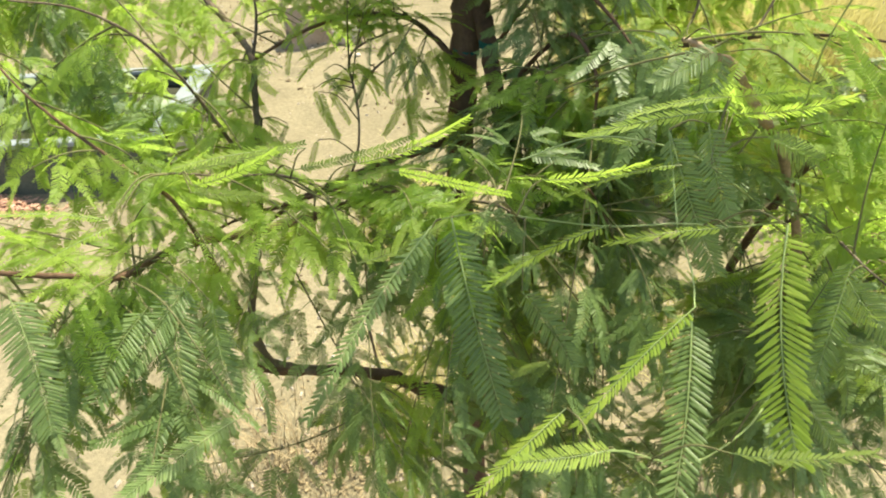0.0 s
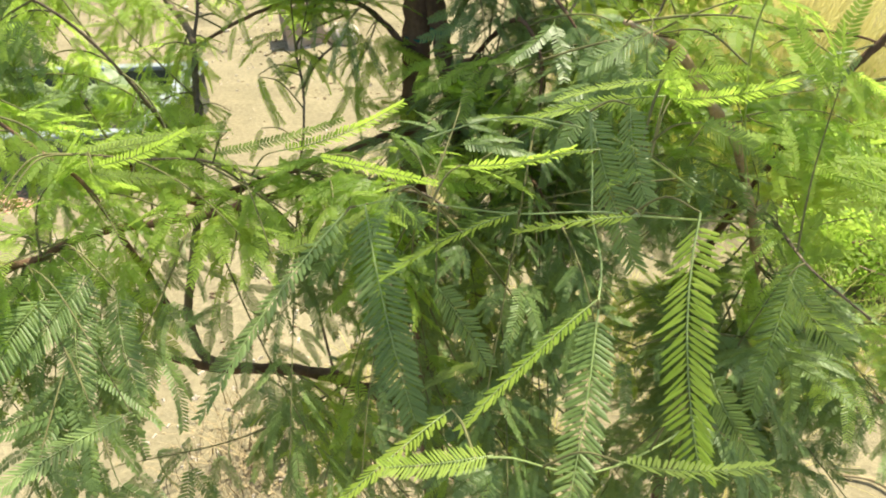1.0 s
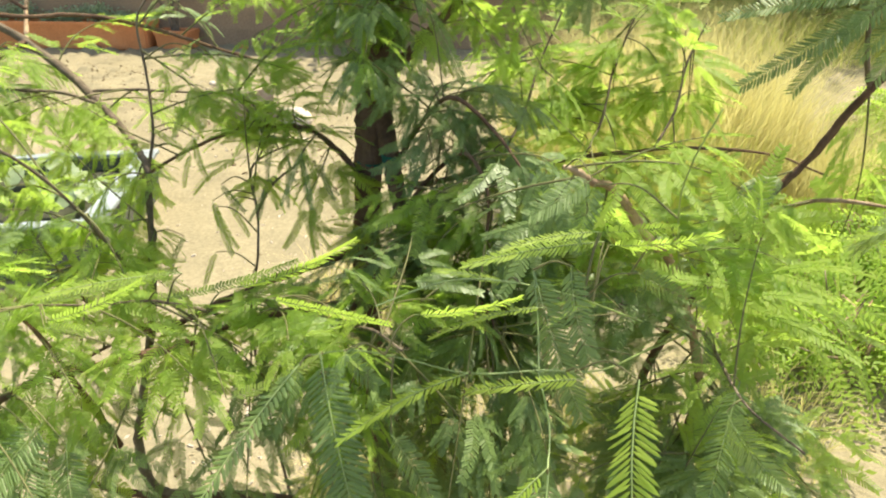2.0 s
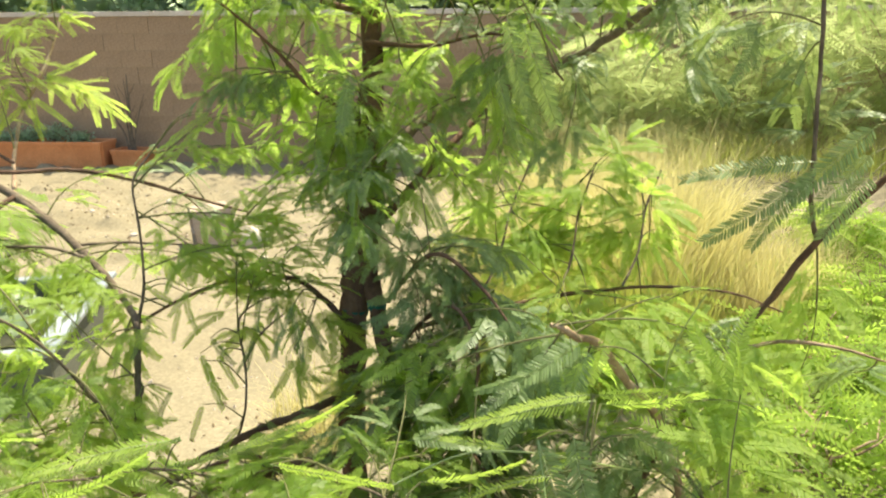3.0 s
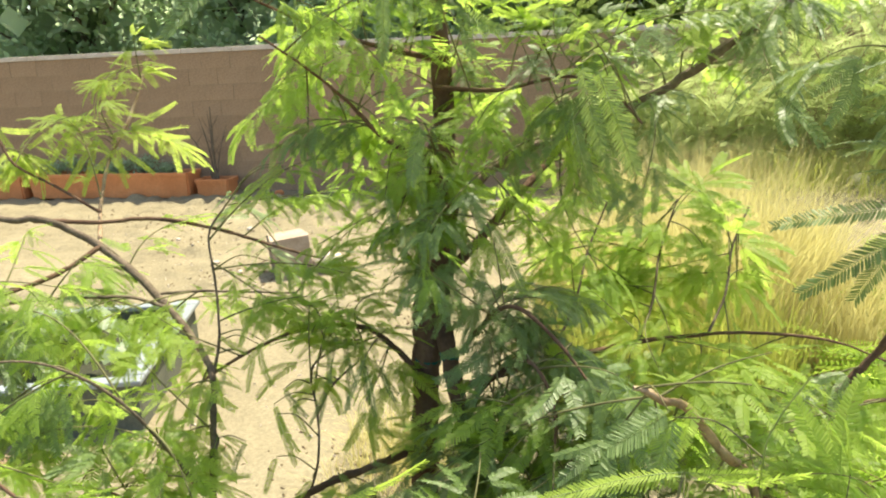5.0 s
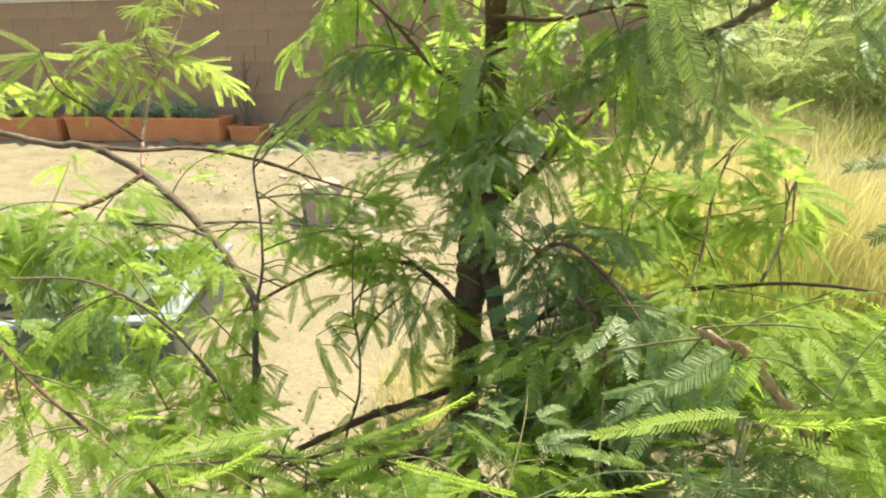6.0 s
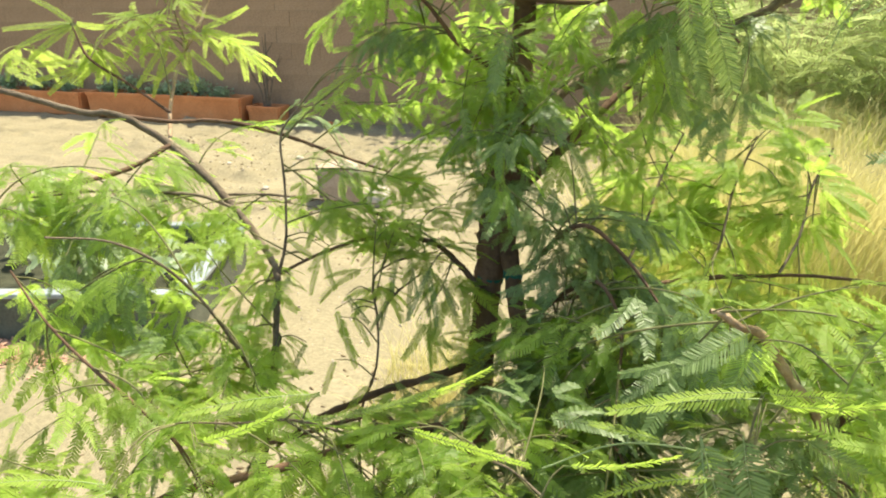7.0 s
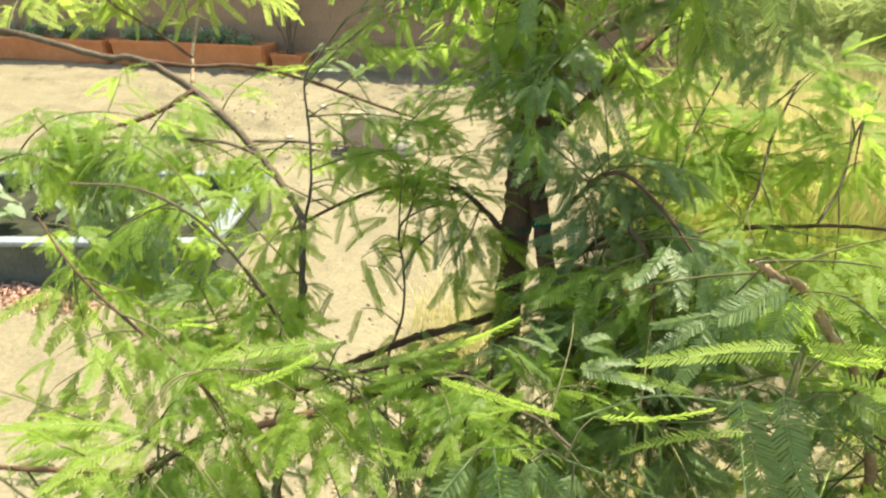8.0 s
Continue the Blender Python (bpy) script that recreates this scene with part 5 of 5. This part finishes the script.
def far_tree(x, y, high, wide, seed, mat, name="tree", label="dense dark green tree behind the garden wall"):
    """A trunk with limbs and a crown of many small leaf clumps."""
    r = np.random.RandomState(seed)
    ob = thing(name, label, "tree", (x, y, 0))
    wood = [tube(glide([(0, 0, -0.1, 0.16), (0.05, 0, high * 0.2, 0.13), (0.1, 0.05, high * 0.45, 0.09), (0.05, 0, high * 0.8, 0.03)]), 8)]
    cs = []
    for k in range(40):
        a, z = r.rand() * 6.283, high * r.uniform(0.12, 0.9)
        reach = wide * r.uniform(0.5, 1.0) * math.sqrt(max(0.1, 1 - ((z / high - 0.45) / 0.6) ** 2))
        tip = (math.cos(a) * reach, math.sin(a) * reach, z + 0.3)
        wood.append(tube(glide([(0.05, 0, z * 0.6, 0.06), (tip[0] * 0.5, tip[1] * 0.5, z * 0.9, 0.035), (*tip, 0.01)], 4), 5))
        for q in range(20):
            s = r.uniform(0.3, 1.05)
            cs.append(np.array(tip) * [s, s, 1] + r.randn(3) * wide * 0.2)
    cs = np.array(cs)
    each = 34
    c = np.repeat(cs, each, 0) + r.randn(len(cs) * each, 3) * 0.2
    d = r.randn(len(c), 3)
    d[:, 2] -= 0.5
    d /= np.linalg.norm(d, axis=1)[:, None]
    s = np.cross(d, r.randn(len(c), 3))
    s /= np.linalg.norm(s, axis=1)[:, None]
    ln = r.uniform(0.1, 0.165, (len(c), 1))
    v = np.stack([c, c + d * ln * 0.5 + s * ln * 0.27, c + d * ln, c + d * ln * 0.5 - s * ln * 0.27], 1).reshape(-1, 3)
    core = cs[r.permutation(len(cs))[:700]] * [0.72, 0.72, 0.95]
    d2, s2 = r.randn(len(core), 3), r.randn(len(core), 3)
    d2 /= np.linalg.norm(d2, axis=1)[:, None]
    s2 = np.cross(d2, s2)
    s2 /= np.linalg.norm(s2, axis=1)[:, None]
    v = np.concatenate([v, np.stack([core - d2 * 0.36, core + s2 * 0.24, core + d2 * 0.36, core - s2 * 0.24], 1).reshape(-1, 3)])
    wv, wf = join(wood)
    part("trunk", quads("trunk", wv, wf), BARK, ob)
    tagged(part("crown", quads("crown", v, np.arange(len(v)).reshape(-1, 4)), mat, ob), kind="stuff")
    return ob


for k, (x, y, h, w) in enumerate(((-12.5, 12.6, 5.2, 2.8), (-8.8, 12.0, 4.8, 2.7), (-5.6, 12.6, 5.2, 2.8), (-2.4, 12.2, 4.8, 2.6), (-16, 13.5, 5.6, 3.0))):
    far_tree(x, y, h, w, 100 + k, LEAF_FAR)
for k, (x, y, h, w) in enumerate(((0.8, 12.8, 4.2, 2.4), (4.4, 12.4, 4.4, 2.5), (8.2, 12.2, 4.8, 2.6))):
    far_tree(x, y, h, w, 120 + k, LEAF_TREE, "tree", "mid-green feathery tree beyond the shrubs")

# ---------------------------------------------------------------- plants in the planters
for k, (x, y, n, sp, h) in enumerate(((1.1, 6.9, 1100, 0.35, 0.6), (1.8, 7.3, 1100, 0.4, 0.6), (2.7, 7.4, 1100, 0.4, 0.5), (3.8, 7.3, 1100, 0.45, 0.5), (0.4, 7.3, 900, 0.35, 0.55))):
    bunch_grass(x, y, n, sp, h, STRAW, "short pale dry grass at the foot of the shrubs", 140 + k, 0.5)
for k, (x, y, n, sp, h) in enumerate(((1.25, 6.65, 500, 0.4, 0.42), (1.9, 6.85, 600, 0.42, 0.5), (2.55, 6.75, 500, 0.42, 0.45), (3.2, 6.9, 500, 0.45, 0.5), (0.75, 6.95, 500, 0.38, 0.45))):
    bunch_grass(x, y, n, sp, h, STRAW_GREEN, "short green and yellow grass at the foot of the shrubs", 150 + k, 0.6)
for k, (x, y, h, w) in enumerate(((1.55, 3.1, 0.42, 0.4), (2.05, 3.9, 0.45, 0.45), (1.15, 2.35, 0.38, 0.35), (2.5, 5.0, 0.4, 0.4))):
    feather_shrub(x, y, h, w, 160 + k, LEAF_YOUNG, 20, 18, "weed", "low leafy green weed on sandy soil", "weed")


def low_plant(x, y, z, high, wide, seed, label):
    r = np.random.RandomState(seed)
    ob = thing("potted_plant", label, "plant", (x, y, z), "plants in the planters")
    wood, vs = [], []
    for k in range(22):
        a, tilt = r.rand() * 6.283, r.uniform(0.1, 1.0)
        end = np.array([math.cos(a) * wide * tilt, math.sin(a) * 0.12 * tilt, high * r.uniform(0.6, 1.0)])
        wood.append(tube([(0, 0, -0.02, 0.005), (*(end * [0.35, 0.35, 0.6]), 0.004), (*end, 0.0015)], 4))
        for q in range(26):
            c = end * r.uniform(0.35, 1.05) + r.randn(3) * 0.025
            d = r.randn(3)
            d /= np.linalg.norm(d)
            t = np.cross(d, r.randn(3))
            t /= np.linalg.norm(t)
            ln = r.uniform(0.03, 0.06)
            vs.append([c, c + d * ln * 0.5 + t * ln * 0.25, c + d * ln, c + d * ln * 0.5 - t * ln * 0.25])
    v, f = join(wood)
    tagged(part("stem_growth", quads("stem_growth", v, f), BARK, ob), kind="stuff")
    v = np.array(vs).reshape(-1, 3)
    # Same haze-lifted leaf colour as the trees behind the wall.
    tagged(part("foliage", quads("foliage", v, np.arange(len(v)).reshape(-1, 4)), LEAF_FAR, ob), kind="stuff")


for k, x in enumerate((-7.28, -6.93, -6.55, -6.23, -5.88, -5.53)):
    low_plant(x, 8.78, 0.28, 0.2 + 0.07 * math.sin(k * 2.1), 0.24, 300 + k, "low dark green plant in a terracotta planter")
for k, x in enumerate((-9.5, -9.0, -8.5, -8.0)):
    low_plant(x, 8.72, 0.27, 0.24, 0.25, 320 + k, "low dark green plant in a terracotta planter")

bare = thing("bare_shrub", "leafless shrub with upright dark stems in a pot", "shrub", (-4.81, 8.79, 0.17))
for k, (dx, dy, h, r0) in enumerate(((-0.34, -0.02, 0.72, 0.012), (-0.16, 0.03, 0.85, 0.013), (0.03, 0.0, 1.0, 0.018), (0.07, -0.04, 0.8, 0.012), (0.22, 0.02, 0.75, 0.010), (-0.05, 0.05, 0.95, 0.012))):
    pts = [(0.02 * k - 0.05, 0, -0.02, r0), (dx * 0.25, dy * 0.4, h * 0.35, r0 * 0.85), (dx * 0.6, dy, h * 0.7, r0 * 0.6), (dx, dy * 1.2, h, r0 * 0.25)]
    v, f = tube(glide(pts, 5), 6, 0.08, k)
    stem = part("stem", quads("stem", v, f), BARK, bare)
    for q in (0.45, 0.7):
        p = np.array([dx * q * 0.9, dy * q, h * (q + 0.03)])
        e = p + np.array([0.1 * (1 if (k + int(q * 10)) % 2 else -1), 0.02, 0.16])
        v, f = tube([(*p, r0 * 0.4), (*((p + e) / 2 + [0, 0, -0.01]), r0 * 0.3), (*e, r0 * 0.12)], 5)
        part("twig", quads("twig", v, f), BARK, stem)

# ---------------------------------------------------------------- stones, shards, chips and dry growth on the ground
def stone_mesh(seed, long, squash):
    r = random.Random(seed)
    bm = bmesh.new()
    bmesh.ops.create_icosphere(bm, subdivisions=2, radius=0.5)
    off = Vector((r.random() * 50, 0, 0))
    for v in bm.verts:
        v.co *= 1 + 0.35 * noise.noise(v.co * 1.8 + off) + 0.12 * noise.noise(v.co * 5 + off)
        v.co = Vector((v.co.x * long, v.co.y, v.co.z * squash))
    me = bpy.data.meshes.new("stone")
    bm.to_mesh(me)
    bm.free()
    me.materials.append(STONE)
    for p in me.polygons:
        p.use_smooth = True
    return me


STONES = [stone_mesh(k, 1.0 + 0.12 * k, 0.6 + 0.05 * k) for k in range(5)]
for k, (x, y, d) in enumerate(((1.62, 7.15, 0.22), (1.95, 7.3, 0.14), (2.5, 7.0, 0.18), (-2.75, 5.25, 0.05), (-2.02, 5.42, 0.24), (-1.8, 5.0, 0.05), (-3.1, 5.5, 0.06), (0.95, 6.2, 0.12), (-4.0, 6.4, 0.05), (-3.4, 6.8, 0.06), (1.4, 6.6, 0.09))):
    ob = part("stone", STONES[k % 5], None)
    ob.matrix_world = pose(x, y, ground_z(x, y) + d * 0.18, 0, 0, 40 * k) @ Matrix.Scale(d, 4)
    tagged(ob, "pale rounded stone lying on the sand", "stone", "stones on the sand")


def scatter(name, label, category, mat, spots, count, size, seed, flat=0.35):
    """Loose small bits on the ground, as one mesh."""
    r = np.random.RandomState(seed)
    base = np.array([(-1, -.6, 0), (1, -.5, 0), (.9, .6, 0), (-.8, .5, 0), (-.7, -.4, 1), (.7, -.3, 1), (.6, .4, 1), (-.6, .3, 1)])
    box = np.array([(0, 3, 2, 1), (4, 5, 6, 7), (0, 1, 5, 4), (1, 2, 6, 5), (2, 3, 7, 6), (3, 0, 4, 7)])
    vs, fs = [], []
    for k in range(count):
        cx, cy, rx, ry, heap = spots[r.randint(len(spots))]
        dx, dy = np.clip(r.randn(2) * 0.5, -1.2, 1.2)
        x, y = cx + dx * rx, cy + dy * ry
        z = ground_z(x, y) + heap * max(0, 1 - dx * dx - dy * dy) * r.rand()
        s = size * r.uniform(0.4, 1.3)
        m = np.array(Euler((r.randn() * 0.3, r.randn() * 0.3, r.rand() * 6.28)).to_matrix())
        vs.append((base * [s, s * r.uniform(0.3, 0.8), s * flat]) @ m.T + [x, y, z - s * 0.1])
        fs.append(box + 8 * k)
    ob = part(name, quads(name, np.concatenate(vs), np.concatenate(fs), False), mat)
    return tagged(ob, label, category, kind="stuff")


scatter("gravel", "scattered small pale pebbles on sandy soil", "gravel", STONE, [(-2.5, 5.2, 1.2, 0.7, 0), (-1.5, 3.0, 2.5, 1.5, 0), (1.5, 6.3, 1.5, 0.9, 0), (-3.5, 6.8, 2.2, 1.2, 0), (-0.6, 1.4, 0.8, 0.6, 0)], 1500, 0.012, 5, 0.6)
scatter("clods", "crumbled brown clods and bits on scuffed sand", "soil", CLOD, [(-3.7, 6.4, 1.6, 0.8, 0), (-2.7, 5.3, 0.9, 0.5, 0), (-1.3, 4.4, 0.9, 0.6, 0), (-5.0, 7.3, 1.6, 0.5, 0), (-1.0, 2.2, 0.8, 0.8, 0)], 900, 0.016, 9, 0.5)
scatter("wood_chips", "small heap of pinkish wood chips by the bed", "mulch", CHIPS, [(-2.92, 2.42, 0.35, 0.14, 0.05), (-2.75, 2.45, 0.25, 0.1, 0.03)], 700, 0.018, 6)
scatter("litter", "dry leaf litter and bits under the mesquite", "litter", DRY, [(-0.3, 1.2, 0.6, 0.45, 0.01), (0.3, 1.0, 0.6, 0.5, 0.01), (-0.75, 1.6, 0.5, 0.4, 0), (-0.65, 1.2, 0.3, 0.2, 0.01), (-0.7, 2.6, 0.4, 0.4, 0), (1.3, 2.3, 0.7, 0.5, 0.01), (1.9, 3.3, 0.7, 0.6, 0.01)], 3000, 0.011, 7, 0.12)
ob = part("shard", STONES[1].copy(), None)
ob.data.materials.clear()
ob.data.materials.append(CLAY)
ob.matrix_world = pose(-3.86, 8.66, 0.05, 20, 0, 30) @ Matrix.Diagonal((0.1, 0.06, 0.13, 1))
tagged(ob, "small broken piece of orange terracotta near the wall", "shard")
def fallen_twig(at, to, seed):
    """A dry forked stick lying on the sand."""
    r = np.random.RandomState(seed)
    ob = thing("fallen_twig", "pale dry fallen stick lying on the sand", "stick", (*at, ground_z(*at)), "fallen sticks")
    s = np.linspace(0, 1, 7)
    d = np.array(to) - np.array(at)
    line = s[:, None] * d + r.randn(7, 2) * 0.012
    zs = [ground_z(at[0] + p[0], at[1] + p[1]) - ground_z(*at) + 0.006 + 0.02 * math.sin(q * 2.6) for p, q in zip(line, s)]
    path = np.c_[line, zs, 0.006 * (1 - 0.7 * s)]
    part("stick", quads("stick", *tube(glide(path, 3), 6, 0.1, seed)), DRY, ob)
    for k in (2, 4):
        e = path[k, :3] + np.array([-d[1], d[0], 0]) * r.uniform(-0.35, 0.35) + np.array([*d * 0.2, 0.02])
        part("side_twig", quads("side_twig", *tube([(*path[k, :3], 0.0035), (*((path[k, :3] + e) / 2 + [0, 0, 0.008]), 0.0025), (*e, 0.001)], 5)), DRY, ob)


for k, (a, b) in enumerate((((0.75, 1.45), (1.15, 1.3)), ((0.95, 1.75), (0.7, 2.05)), ((0.62, 1.25), (0.9, 1.1)), ((-0.35, 1.5), (-0.05, 1.62)), ((1.2, 1.9), (1.6, 2.0)), ((0.9, 2.5), (1.3, 2.35)))):
    fallen_twig(a, b, 500 + k)
for k, (x, y, n, s, h) in enumerate(((-0.42, 1.55, 260, 0.16, 0.22), (-0.25, 1.9, 220, 0.2, 0.2), (-0.1, 1.45, 220, 0.14, 0.24), (0.45, 1.5, 260, 0.2, 0.3), (0.15, 1.9, 260, 0.2, 0.3), (0.75, 1.9, 260, 0.2, 0.32), (-0.8, 2.72, 240, 0.2, 0.3), (-0.62, 2.62, 240, 0.18, 0.3), (-0.8, 2.4, 200, 0.2, 0.26), (-0.62, 1.18, 130, 0.2, 0.22), (-0.8, 1.3, 110, 0.2, 0.18), (-0.5, 1.36, 120, 0.18, 0.2), (-0.8, 1.08, 80, 0.18, 0.16))):
    bunch_grass(x, y, n, s, h, DRY if y < 1.4 else STRAW, "thin dry grass tuft on the sand under the tree", 70 + k, 0.8)

# ---------------------------------------------------------------- wall blocks, last
def block_mesh(long):
    bm = bmesh.new()
    box_bm(bm, -long / 2, long / 2, -0.004, 0.02, -COURSE / 2 + 0.004, COURSE / 2 - 0.004)
    for v in bm.verts:
        if v.co.y < 0:
            v.co.x *= 1 - 0.005 / long
            v.co.z *= 0.985
    me = bpy.data.meshes.new("block")
    bm.to_mesh(me)
    bm.free()
    me.materials.append(BLOCK)
    return me


BLOCKS = block_mesh(LONG - 0.008)
rest = bmesh.new()
for row in range(9):
    shift = 0.5 * LONG * (row % 2)
    for k in range(69):
        x = -16 + LONG / 2 + k * LONG + shift
        at = Vector((x + 4, rng.uniform(-0.0025, 0.0025), (row + 0.5) * COURSE))
        if -9.6 < x < 2.4:
            ob = part("block", BLOCKS, None, wall)
            ob.location = at
        elif x < 12.2:
            n = len(rest.verts)
            rest.from_mesh(BLOCKS)
            rest.verts.ensure_lookup_table()
            bmesh.ops.translate(rest, verts=rest.verts[n:], vec=at)
tagged(part("blockwork", rest, BLOCK, wall), kind="stuff")
